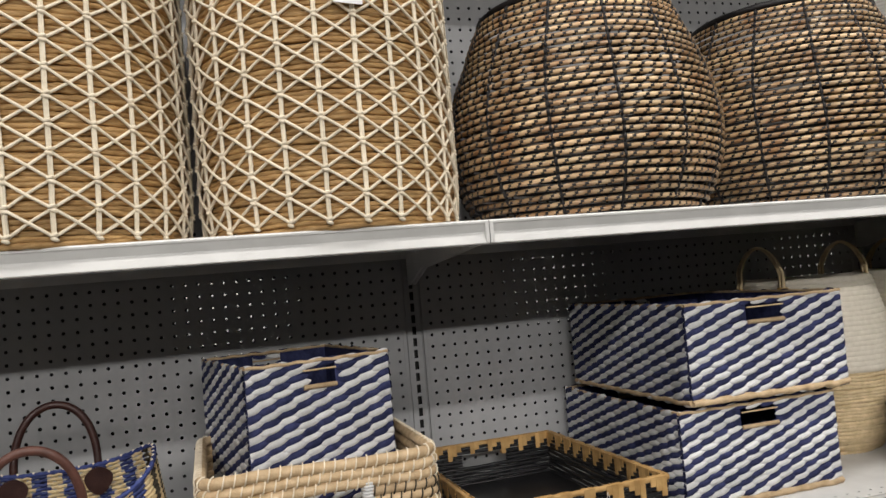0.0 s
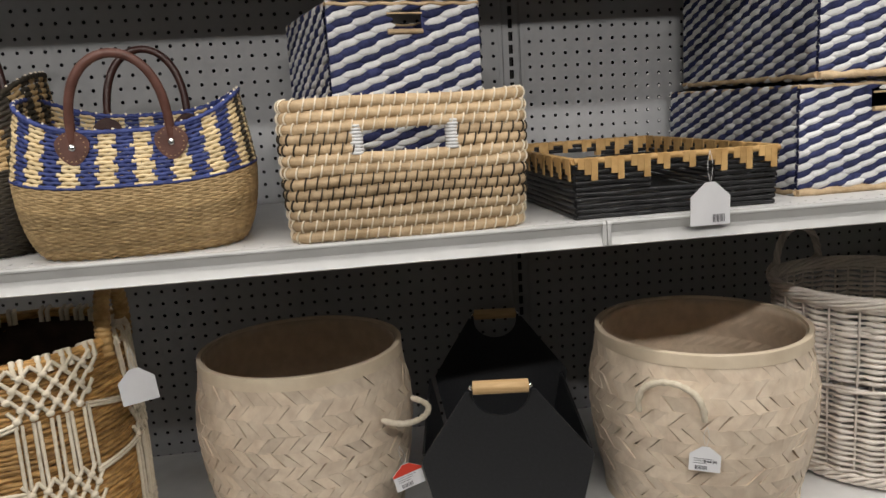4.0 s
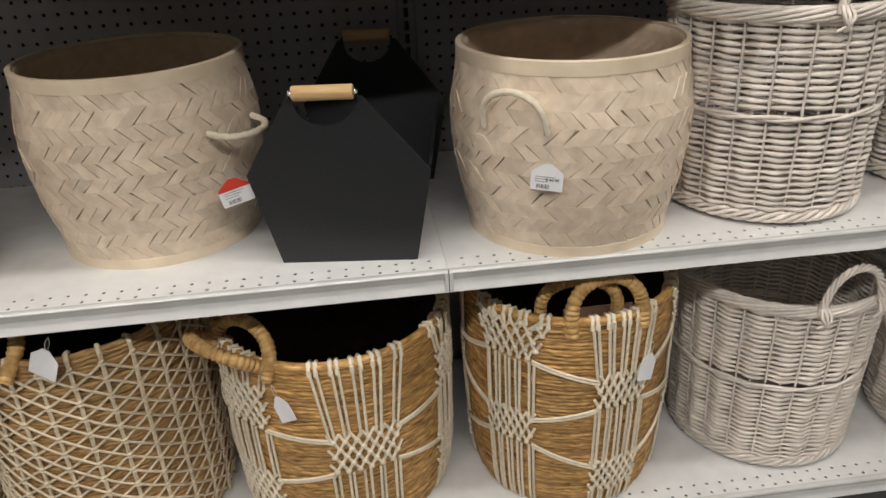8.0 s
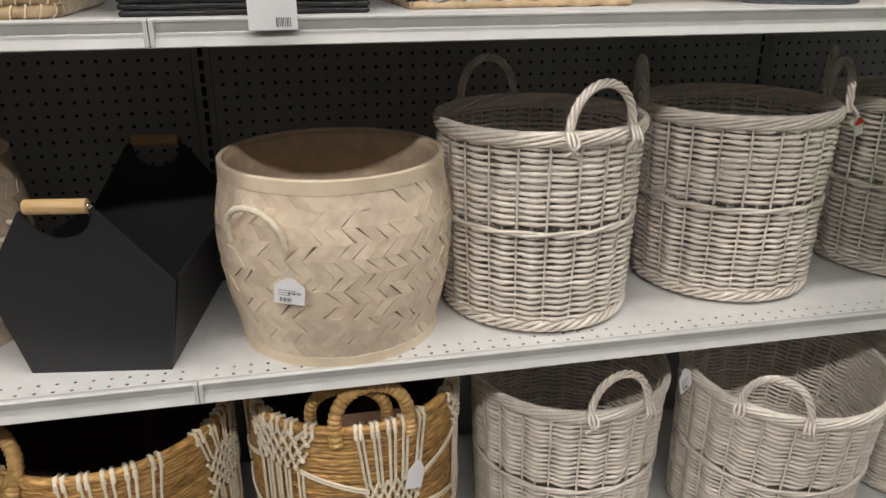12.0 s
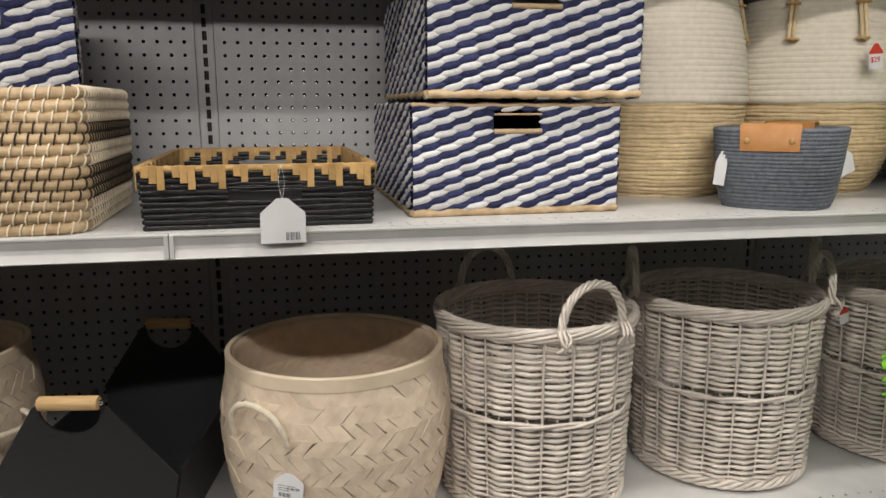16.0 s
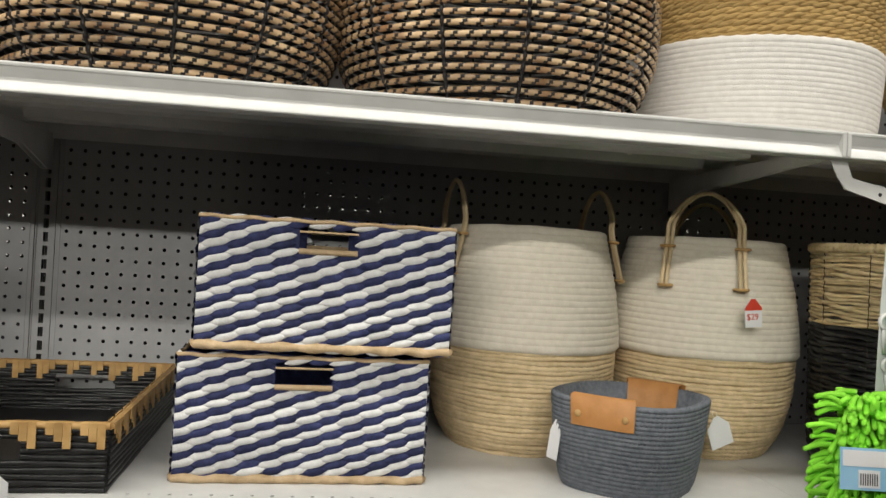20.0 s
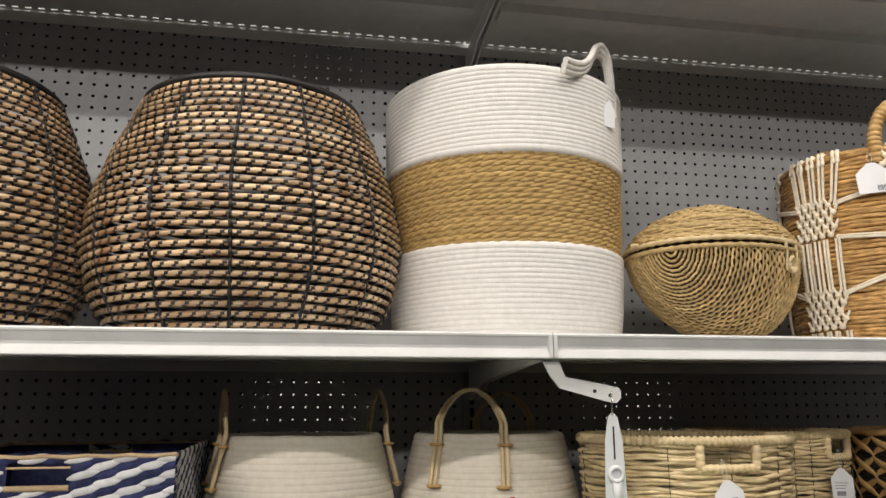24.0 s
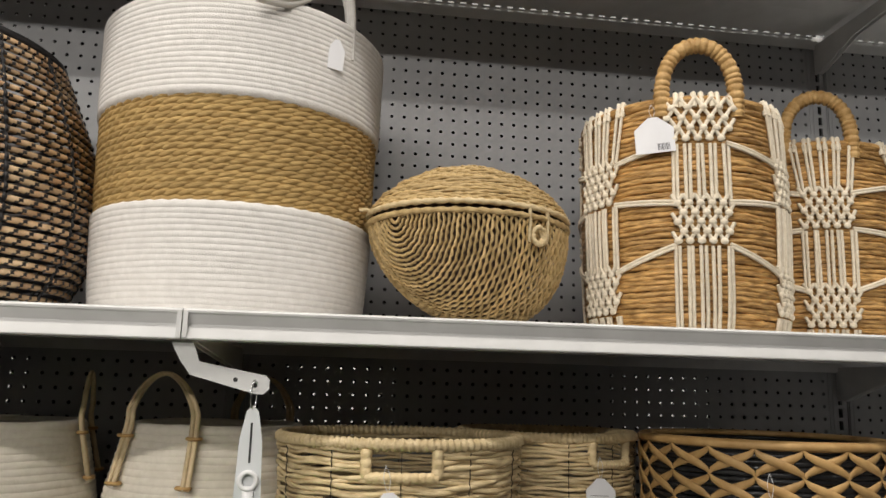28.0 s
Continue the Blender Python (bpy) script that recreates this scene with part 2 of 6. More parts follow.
def tube(b, pts, r, k=6, closed=False, mi=0, up=(0, 0, 1), sec=None, flat=1.0):
    """A tube along pts. r: number or one a point; sec: (n, k) swell of the section; flat: width along up over width across it."""
    p = np.asarray(pts, float)
    n = len(p)
    t = unit(np.roll(p, -1, 0) - np.roll(p, 1, 0)) if closed else unit(np.gradient(p, axis=0))
    ref = np.broadcast_to(np.asarray(up, float), t.shape)
    side = np.cross(t, ref)
    weak = np.linalg.norm(side, axis=1) < 0.05
    if weak.any():
        side[weak] = np.cross(t[weak], np.array((0.31, 0.95, 0.05)))
    side = unit(side)
    nrm = np.cross(side, t)
    a = np.arange(k) * 2 * np.pi / k + np.pi / k
    rr = np.broadcast_to(np.asarray(r, float), (n,))[:, None] * (1.0 if sec is None else sec) * np.ones((1, k))
    v = p[:, None] + (rr * np.cos(a))[..., None] * side[:, None] + (rr * np.sin(a) * flat)[..., None] * nrm[:, None]
    i = np.arange(n if closed else n - 1)[:, None]
    j = np.arange(k)[None]
    i2, j2 = (i + 1) % n, (j + 1) % k
    f = np.stack(np.broadcast_arrays(i * k + j, i * k + j2, i2 * k + j2, i2 * k + j), -1).reshape(-1, 4)
    m = np.asarray(mi)
    if m.ndim:
        m = np.repeat(m, k) if m.ndim == 1 else m.reshape(-1)
    b.add(v.reshape(-1, 3), f, m)
    if not closed:
        base = np.stack((np.zeros(k - 2, int), np.arange(2, k), np.arange(1, k - 1)), 1)
        end = np.stack((np.zeros(k - 2, int), np.arange(1, k - 1), np.arange(2, k)), 1)
        first = m if m.ndim == 0 else m[0]
        b.add(v[0], base, first)
        b.add(v[-1], end, first)
    return b


def ring(c, r, z, n=96, start=0.0):
    a = np.arange(n) * 2 * np.pi / n + start
    return np.stack((c[0] + r * np.cos(a), c[1] + r * np.sin(a), np.full(n, z) if np.ndim(z) == 0 else z), 1)


def box(b, x0, x1, y0, y1, z0, z1, mi=0):
    v = [(x, y, z) for z in (z0, z1) for y in (y0, y1) for x in (x0, x1)]
    return b.add(v, [(0, 2, 3, 1), (4, 5, 7, 6), (0, 1, 5, 4), (2, 6, 7, 3), (0, 4, 6, 2), (1, 3, 7, 5)], mi)


def bevel_box(b, x0, x1, y0, y1, z0, z1, e=0.004, mi=0):
    bm = bmesh.new()
    bmesh.ops.create_cube(bm, size=1.0)
    bmesh.ops.transform(bm, verts=bm.verts, matrix=Matrix.LocRotScale(((x0 + x1) / 2, (y0 + y1) / 2, (z0 + z1) / 2), None, (x1 - x0, y1 - y0, z1 - z0)))
    bmesh.ops.bevel(bm, geom=bm.edges[:], offset=e, segments=2, affect="EDGES", profile=0.6)
    bm.verts.index_update()
    b.add([tuple(v.co) for v in bm.verts], [[v.index for v in f.verts] for f in bm.faces], mi)
    bm.free()
    return b


def prism(b, poly, axis, lo, hi, mi=0):
    """A polygon (pairs) swept along an axis: axis x takes (y, z) pairs, y takes (x, z), z takes (x, y)."""
    n = len(poly)

    def at(p, w):
        return {"x": (w, p[0], p[1]), "y": (p[0], w, p[1]), "z": (p[0], p[1], w)}[axis]

    v = [at(p, lo) for p in poly] + [at(p, hi) for p in poly]
    faces = [[i, (i + 1) % n, n + (i + 1) % n, n + i] for i in range(n)] + [list(reversed(range(n))), [n + i for i in range(n)]]
    return b.add(v, faces, mi)


def lathe(b, prof, n=64, c=(0, 0), mi=0):
    """prof: (r, z) pairs, from below upwards on the outside."""
    a = np.arange(n) * 2 * np.pi / n
    q = np.asarray(prof, float)
    v = np.stack((c[0] + q[:, :1] * np.cos(a), c[1] + q[:, :1] * np.sin(a), np.repeat(q[:, 1:], n, 1)), -1)
    i, j = np.arange(len(q) - 1)[:, None], np.arange(n)[None]
    j2 = (j + 1) % n
    f = np.stack(np.broadcast_arrays(i * n + j, i * n + j2, (i + 1) * n + j2, (i + 1) * n + j), -1).reshape(-1, 4)
    return b.add(v.reshape(-1, 3), f, mi)


def interp(pairs):
    x, y = zip(*pairs)
    return lambda z: np.interp(z, x, y)


def smooth_interp(pairs):
    """A soft profile through (z, r) pairs."""
    x, y = np.array([p[0] for p in pairs]), np.array([p[1] for p in pairs])
    fine = np.linspace(x[0], x[-1], 81)
    raw = np.interp(fine, x, y)
    k = np.hanning(19)
    soft = np.convolve(np.pad(raw, 9, mode="reflect", reflect_type="odd"), k / k.sum(), "valid")
    return lambda z: np.interp(z, fine, soft)


def coils(b, prof, z0, z1, rows, rr, n=120, k=6, mi=0, swell=0.0, strands=60, wob=0.0, c=(0, 0), flat=1.0, ragged=0.0):
    """Stacked coils on a profile; swell gives each the twist of a rope."""
    a = np.arange(n) * 2 * np.pi / n
    sa = np.arange(k) * 2 * np.pi / k + np.pi / k
    for i in range(rows):
        z = z0 + (z1 - z0) * (i + 0.5) / rows
        ph = random.random() * 6.3
        zz = z + wob * np.sin(a * 3 + ph) + wob * 0.5 * np.sin(a * 11 + 2 * ph)
        r = prof(z) + ragged * np.sin(a * 17 + ph * 5) * np.sin(a * 5 + ph)
        p = np.stack((c[0] + r * np.cos(a), c[1] + r * np.sin(a), zz), 1)
        sec = 1 + swell * np.cos(2 * sa[None] - strands * a[:, None] + ph) if swell else None
        b.cut()
        tube(b, p, rr * (1 + (0.12 * (random.random() - 0.5) if ragged else 0)), k, True, mi, sec=sec, flat=flat)
    return b


def cord(b, pts, r, mi=0, k=6, steps=0, up=(0, 0, 1), sec=None, flat=1.0):
    """A cord through a few points, rounded between them."""
    p = np.asarray(pts, float)
    if steps:
        s = np.linspace(0, len(p) - 1, steps)
        i = np.clip(s.astype(int), 0, len(p) - 2)
        u = (s - i)[:, None]
        g = lambda q: p[np.clip(q, 0, len(p) - 1)]
        p0, p1, p2, p3 = g(i - 1), g(i), g(i + 1), g(i + 2)
        p = 0.5 * ((2 * p1) + (p2 - p0) * u + (2 * p0 - 5 * p1 + 4 * p2 - p3) * u ** 2 + (3 * p1 - p0 - 3 * p2 + p3) * u ** 3)
    return tube(b, p, r, k, False, mi, up=up, sec=sec, flat=flat)


def arch(w, h, n=25, power=0.8):
    """Points of a handle from (-w, 0) over (0, h) to (w, 0), as (along, up)."""
    a = np.linspace(np.pi, 0, n)
    return np.stack((w * np.cos(a), h * np.sin(a) ** power), 1)


def blob(b, c, rx, ry, rz, mi=0, n=8, m=5, rot=None):
    u = np.arange(n) * 2 * np.pi / n
    w = np.linspace(-np.pi / 2, np.pi / 2, m)
    v = np.stack((np.cos(w)[:, None] * np.cos(u) * rx, np.cos(w)[:, None] * np.sin(u) * ry, np.sin(w)[:, None] * np.ones(n) * rz), -1).reshape(-1, 3)
    if rot is not None:
        v = v @ np.array(rot).T
    i, j = np.arange(m - 1)[:, None], np.arange(n)[None]
    j2 = (j + 1) % n
    f = np.stack(np.broadcast_arrays(i * n + j, i * n + j2, (i + 1) * n + j2, (i + 1) * n + j), -1).reshape(-1, 4)
    return b.add(v + np.asarray(c, float), f, mi)


def perforated(b, x0, z0, nx, nz, px, pz, hole, depth, turn="xz", mi=0, shape="round"):
    """A sheet of cells, each with a hole through it, facing -y (turn xz) or up (turn xy)."""
    k = 8
    a = np.arange(k) * 2 * np.pi / k + np.pi / k
    if shape == "round":
        hx, hz = hole * np.cos(a), hole * np.sin(a)
    else:
        hx = np.array([hole[0], hole[0], 0, -hole[0], -hole[0], -hole[0], 0, hole[0]]) * 1.0
        hz = np.array([0, hole[1], hole[1], hole[1], 0, -hole[1], -hole[1], -hole[1]]) * 1.0
    ox = np.array([1, 1, 0, -1, -1, -1, 0, 1]) * px / 2
    oz = np.array([0, 1, 1, 1, 0, -1, -1, -1]) * pz / 2
    if shape == "round":
        a = np.arange(k) * 2 * np.pi / k
        hx, hz = hole * np.cos(a), hole * np.sin(a)
    cx = (x0 + px * (np.arange(nx) + 0.5))[None, :, None]
    cz = (z0 + pz * (np.arange(nz) + 0.5))[:, None, None]
    outer = np.stack(np.broadcast_arrays(cx + ox, cz + oz), -1)
    inner = np.stack(np.broadcast_arrays(cx + hx, cz + hz), -1)
    flat = np.concatenate((outer, inner, inner), 2).reshape(-1, 24, 2)
    dd = np.concatenate((np.zeros(16), np.full(8, depth)))
    w = np.broadcast_to(dd, flat.shape[:2])
    v = np.stack((flat[..., 0], w, flat[..., 1]), -1) if turn == "xz" else np.stack((flat[..., 0], flat[..., 1], -w), -1)
    j = np.arange(k)
    j2 = (j + 1) % k
    f = np.concatenate((np.stack((j, 8 + j, 8 + j2, j2), 1), np.stack((8 + j, 16 + j, 16 + j2, 8 + j2), 1)))
    if turn != "xz":
        f = f[:, ::-1]
    f = f[:, ::-1] if turn == "xz" else f[:, ::-1]
    cells = len(flat)
    faces = (f[None] + 24 * np.arange(cells)[:, None, None]).reshape(-1, 4)
    return b.add(v.reshape(-1, 3), faces, mi)


# ---- the shelving run: uprights every 1.219 m, back panel at y = 0 ----
BAY, INCH = 1.2192, 0.0254
Z_TOP = {"base": 0.145, "low": 0.682, "mid": 1.199, "high": 1.7185, "top": 2.437}
FRONT = {"base": -0.545, "low": -0.545, "mid": -0.545, "high": -0.545, "top": -0.545}
LIP_H = 0.036


def back_panel_mesh():
    b = Build()
    z0 = 0.0188 - INCH / 2 + 26 * INCH
    perforated(b, 0.0381 - INCH / 2, z0, 46, 72, INCH, INCH, 0.0037, 0.0012)
    zt = z0 + 72 * INCH
    box(b, 0.019, BAY - 0.019, 0, 0.001, 0.1, z0)
    box(b, 0.019, BAY - 0.019, 0, 0.001, zt, 2.95)
    for x in (0.019, BAY - 0.0381 + INCH / 2):
        box(b, x, x + 0.0381 - INCH / 2 - 0.019, 0, 0.001, z0, zt)
    for x in (0.019, BAY - 0.0205):
        box(b, x, x + 0.0015, 0.001, 0.02, 0.1, 2.95)
    for x in (0.026, BAY - 0.0275):
        box(b, x, x + 0.0015, -0.0012, 0, 0.1, 2.95)
    return mesh_of("back_panel", b, PANEL, False)


def far_panel_mesh():
    b = Build()
    z0 = 0.0188 - INCH / 2 + 26 * INCH - 0.0008
    perforated(b, 0.0381 - INCH / 2, z0, 46, 72, INCH, INCH, 0.0022, 0.001)
    box(b, 0, BAY, 0, 0.001, 0, z0)
    box(b, 0, BAY, 0, 0.001, z0 + 72 * INCH, 2.95)
    for x in (0, BAY - 0.0381 + INCH / 2):
        box(b, x, x + 0.0381 - INCH / 2, 0, 0.001, z0, z0 + 72 * INCH)
    # Side and top flanges added to keep light out of the cavity.
    for x in (-0.002, BAY + 0.0005):
        box(b, x, x + 0.0015, -0.05, 0, 0, 2.95)
    box(b, 0, BAY, -0.056, 0.001, 2.95, 2.96)
    # Coloured near-black instead of grey, so the front panel's holes look shaded.
    return mesh_of("far_panel", b, HOLEBLACK, False)


def upright_mesh():
    b = Build()
    z0 = 0.0188 + 24 * INCH
    perforated(b, -0.0165, z0, 1, 76, 0.033, INCH, (0.0044, 0.0090), 0.002, shape="slot")
    box(b, -0.0165, 0.0165, 0, 0.002, 0, z0)
    box(b, -0.0165, 0.0165, 0, 0.002, z0 + 76 * INCH, 3.0)
    for s in (-1, 1):
        box(b, s * 0.0165 - 0.001, s * 0.0165 + 0.001, -0.003, 0.045, 0, 3.0)
    return mesh_of("upright", b, PANEL, False)


panel_me, far_me, upright_me = back_panel_mesh(), far_panel_mesh(), upright_mesh()
for bay in range(-1, 3):
    p = new("back_panel", panel_me)
    p.location = (bay * BAY, 0, 0)
    tagged(p, "grey painted metal pegboard back panel of store shelving", "pegboard", "back panels", "structure")
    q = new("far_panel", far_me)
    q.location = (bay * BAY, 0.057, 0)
    tagged(q, "pegboard panel of the aisle behind, coloured near-black to shade the holes", "pegboard", "far panels", "structure")
for i in range(-1, 4):
    u = new("upright", upright_me)
    u.location = (i * BAY, 0.004, 0)
    tagged(u, "grey slotted metal shelving upright", "upright", "shelving uprights", "structure")


def shelf(level):
    """One bay's steel shelf: perforated deck, rolled front lip, stiffener and two brackets."""
    zt, yf = Z_TOP[level], FRONT[level]
    sh = thing("metal_shelf", "light grey painted steel store shelf with perforated front deck", "shelf", (0, 0, zt), "store shelves")
    g = 0.0002
    b = Build()
    y1 = yf + 0.0115
    rowd = 0.022
    ny = y1 - 0.004 + 2 * rowd
    perforated(b, 0.0127, y1 - 0.004, 47, 2, INCH, rowd, 0.0031, 0.0015, "xy")
    for x0, x1 in ((g, 0.0127), (BAY - 0.0127, BAY - g)):
        b.add([(x0, y1 - 0.004, 0), (x1, y1 - 0.004, 0), (x1, ny, 0), (x0, ny, 0)], [(0, 1, 2, 3)])
    if level == "top":
        perforated(b, 0.0127, -0.018, 47, 1, INCH, 0.012, (0.0065, 0.0022), 0.0015, "xy", shape="slot")
        box(b, g, BAY - g, ny, -0.018, -0.0015, 0)
    else:
        box(b, g, BAY - g, ny, -0.006, -0.0015, 0)
    part("deck", b, SHELF, sh, smooth=False)
    b = Build()
    pr = [(y1, 0.0), (yf + 0.005, 0.001), (yf + 0.0015, 0.0002), (yf, -0.002), (yf + 0.0004, -0.0045), (yf + 0.0028, -0.0062), (yf + 0.0085, -0.0175), (yf + 0.0078, -0.0195),
          (yf + 0.0006, -0.0325), (yf - 0.0004, -0.0345), (yf + 0.001, -LIP_H), (yf + 0.03, -LIP_H), (yf + 0.03, -LIP_H + 0.0015), (yf + 0.010, -LIP_H + 0.0015), (yf + 0.0105, -0.004), (y1, -0.0016)]
    prism(b, pr, "x", 0.0007, BAY - 0.0007)
    part("front_lip", b, LIP, sh, smooth=False)
    for x in (0.0007, BAY - 0.0062):
        b = Build()
        prism(b, [(yf - 0.0012, -0.0025), (yf + 0.0005, -0.0008), (yf + 0.0125, -0.0008), (yf + 0.0125, -0.0352), (yf - 0.0008, -0.0352), (yf - 0.0018, -0.0335)], "x", x, x + 0.0055)
        part("end_cap", b, LIP, sh, smooth=False)
    b = Build()
    for yy in (-0.33, -0.17):
        prism(b, [(yy - 0.03, -0.0015), (yy - 0.022, -0.018), (yy + 0.022, -0.018), (yy + 0.03, -0.0015)], "x", 0.03, BAY - 0.03)
    part("stiffener", b, SHELF, sh, smooth=False)
    b = Build()
    box(b, g, BAY - g, -0.006, -0.0045, -0.03, 0)
    part("rear_flange", b, SHELF, sh, smooth=False)
    for x in (0.004, BAY - 0.0065):
        b = Build()
        prism(b, [(0.002, -0.02), (0.002, -0.088), (-0.02, -0.088), (-0.13, -0.055), (yf + 0.06, -0.034), (yf + 0.034, -0.02)], "x", x, x + 0.0025)
        part("bracket", b, SHELF, sh, smooth=False)
    return sh


for level in ("base", "low", "mid", "high", "top"):
    first = shelf(level)
    first.matrix_world = Matrix.Translation((-BAY, 0, Z_TOP[level]))
    for bay in range(0, 3):
        copy_thing(first, Matrix.Translation((bay * BAY, 0, Z_TOP[level])))

b = Build()
box(b, -BAY, 3 * BAY, -0.51, -0.505, 0.0, 0.108)
part("kick_plate", b, KICK)
tagged(bpy.data.objects["kick_plate"], "black metal kick plate below the base shelf", "kick plate", "", "structure")

# ---- floor, ceiling, the far sides of the aisles and added light blocks ----
fl = thing("floor", "pale speckled vinyl store floor tiles", "floor", (0, 0, 0), "", "structure")
b = Build()
box(b, -5, 6.5, -13, 3.5, -0.06, -0.004)
part("floor_base", b, FLOOR, fl, smooth=False)
tile = Build()
bevel_box(tile, 0.001, 0.3038, 0.001, 0.3038, -0.004, 0, 0.0006)
tile_me = mesh_of("tile", tile, FLOOR, False)
for i in range(-3, 8):
    for j in range(2, 8):
        o = part("tile", tile_me, None, fl)
        o.location = (i * 0.3048, -0.27 - j * 0.3048, 0)
for nm, dims, m, lab in (
        ("ceiling", (-5, 6.5, -13, 3.5, 3.5, 3.6), CEIL, "white suspended store ceiling"),
        # wall_north is unseen: added pale as the bright backdrop of the panel holes.
        ("wall_north", (-5, 6.5, 3.4, 3.5, 0, 3.5), WALLB, "unseen white wall added to show bright through the panel holes"),
        ("wall_south", (-5, 6.5, -13.1, -13, 0, 3.5), WALLP, "plain painted store wall"),
        ("wall_west", (-5.1, -5, -13, 3.5, 0, 3.5), WALLP, "plain painted store wall"),
        ("wall_east", (6.5, 6.6, -13, 3.5, 0, 3.5), WALLP, "plain painted store wall"),
        # Two unseen blocks, added to keep low lamp light off parts of the shelves.
        ("opposite_shelving", (-3.5, 1.2, -3.3, -2.35, 0, 1.93), BLOCKER, "plain dark block added across the aisle to hold back light"),
        ("opposite_shelving_tall", (1.202, 5.0, -3.3, -2.35, 0, 2.3), BLOCKER, "tall plain dark block added across the aisle to hold back light")):
    b = Build()
    box(b, *dims)
    tagged(part(nm, b, m, smooth=False), lab, nm.split("_")[0], "", "structure")


# ---- price tags ----
def price_tag(at, label, w=0.04, h=0.05, red=False, lines=True, words=(), string=0.03, code=False):
    """A house-shaped card on a short string; local x is its width, it faces -y, its tip is at the origin."""
    tg = thing("price_tag", label, "price tag", at)
    body = [(-w / 2, -h), (w / 2, -h), (w / 2, -h * 0.34), (w * 0.12, -0.001), (-w * 0.12, -0.001), (-w / 2, -h * 0.34)]
    b = Build()
    prism(b, body, "y", -0.0006, 0.0006)
    part("card", b, TAG, tg, smooth=False)
    if red:
        b = Build()
        prism(b, [(-w / 2, -h * 0.42), (w / 2, -h * 0.42), (w / 2, -h * 0.34), (w * 0.12, -0.001), (-w * 0.12, -0.001), (-w / 2, -h * 0.34)], "y", -0.0012, -0.0007)
        part("red_band", b, RED, tg, "red printed band", smooth=False)
    if lines:
        b = Build()
        for i in range(3):
            box(b, -w * 0.36, w * (0.25 - 0.1 * i), -0.0010, -0.0007, -h * (0.51 + 0.09 * i), -h * (0.495 + 0.09 * i))
        for i in range(9):
            x = -w * 0.3 + i * w * 0.045
            box(b, x, x + w * (0.02 if i % 3 else 0.03), -0.0010, -0.0007, -h * 0.93, -h * 0.78)
        part("print", b, INK, tg, "printed lines and barcode", smooth=False)
    if code:
        b = Build()
        for i in range(9):
            x = w * 0.06 + i * w * 0.036
            box(b, x, x + w * (0.015 if i % 3 else 0.024), -0.0010, -0.0007, -h * 0.94, -h * 0.76)
        part("barcode", b, INK, tg, "printed barcode", smooth=False)
    for text, x, z, size, m in words:
        cu = bpy.data.curves.new("price", "FONT")
        cu.body, cu.size, cu.extrude = text, size, 0.0002
        tmp = bpy.data.objects.new("price", cu)
        me = bpy.data.meshes.new_from_object(tmp)
        bpy.data.objects.remove(tmp)
        me.materials.append(m)
        o = part("price", me, None, tg, "printed price")
        o.matrix_local = pose(x, -0.0012, z, 90)
    if string:
        b = Build()
        for s in (-1, 1):
            cord(b, [(0, 0, -0.004), (s * 0.004, 0.001, string * 0.5), (0, 0.002, string)], 0.0004, k=4, steps=8)
        part("string", b, PLASTIC, tg)
    return tg


# ---- rush-bodied baskets ----
def rush_body(th, prof, z1, rows, rr, m=RUSH, n=90):
    b = Build()
    coils(b, prof, 0.0, z1, rows, rr, n, 6, 0, wob=0.0012, ragged=0.0014, swell=0.16, strands=64)
    part("coil", b, m, th, split=True)
    # The brown liner's colour is darkened to stand for shade inside the basket.
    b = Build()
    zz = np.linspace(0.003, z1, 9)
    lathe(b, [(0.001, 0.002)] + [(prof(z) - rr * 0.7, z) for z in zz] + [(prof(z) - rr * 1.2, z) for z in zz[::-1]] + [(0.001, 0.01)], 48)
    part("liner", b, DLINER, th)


def wrapped_handle(th, ang, r, z, w, h, rr, m, lean=0.1, name="handle", drop=0.02, tilt=0.0):
    """A coiled loop handle that stands on the rim at the angle ang; the wraps are beads along it."""
    q = arch(w, h, 46, 0.75)
    q = np.vstack(([(-w, -drop)], q, [(w, -drop)]))
    rad, tan = np.array((math.cos(ang), math.sin(ang), 0)), np.array((-math.sin(ang), math.cos(ang), 0))
    p = rad * r + np.outer(q[:, 0], tan) + np.outer(q[:, 1], np.array((0, 0, 1)) + rad * lean + tan * tilt) + np.array((0, 0, z))
    s = np.linspace(0, 1, 300)
    d = np.concatenate(([0], np.cumsum(np.linalg.norm(np.diff(p, axis=0), axis=1))))
    fine = np.stack([np.interp(s * d[-1], d, p[:, i]) for i in range(3)], 1)
    beads = max(8, int(d[-1] / (rr * 0.82)))
    sw = rr * (0.90 + 0.17 * np.abs(np.sin(np.pi * beads * s + 0.5 * np.sin(40 * s))) + 0.03 * np.sin(17 * s))
    b = Build()
    tube(b, fine, sw, 8, up=tuple(rad))
    return part(name, b, m, th)


def on_wall(prof, ang, z, out=0.0):
    r = prof(z) + out
    return np.array((r * math.cos(ang), r * math.sin(ang), z))


def wall_cord(b, prof, a0, z0, a1, z1, out, r, n=7, k=5, sag=0.0):
    s = np.linspace(0, 1, n)
    p = np.array([on_wall(prof, a0 + (a1 - a0) * u, z0 + (z1 - z0) * u - sag * math.sin(math.pi * u), out) for u in s])
    mid = (a0 + a1) / 2
    return tube(b, p, r, k, up=(math.cos(mid), math.sin(mid), 0.02))


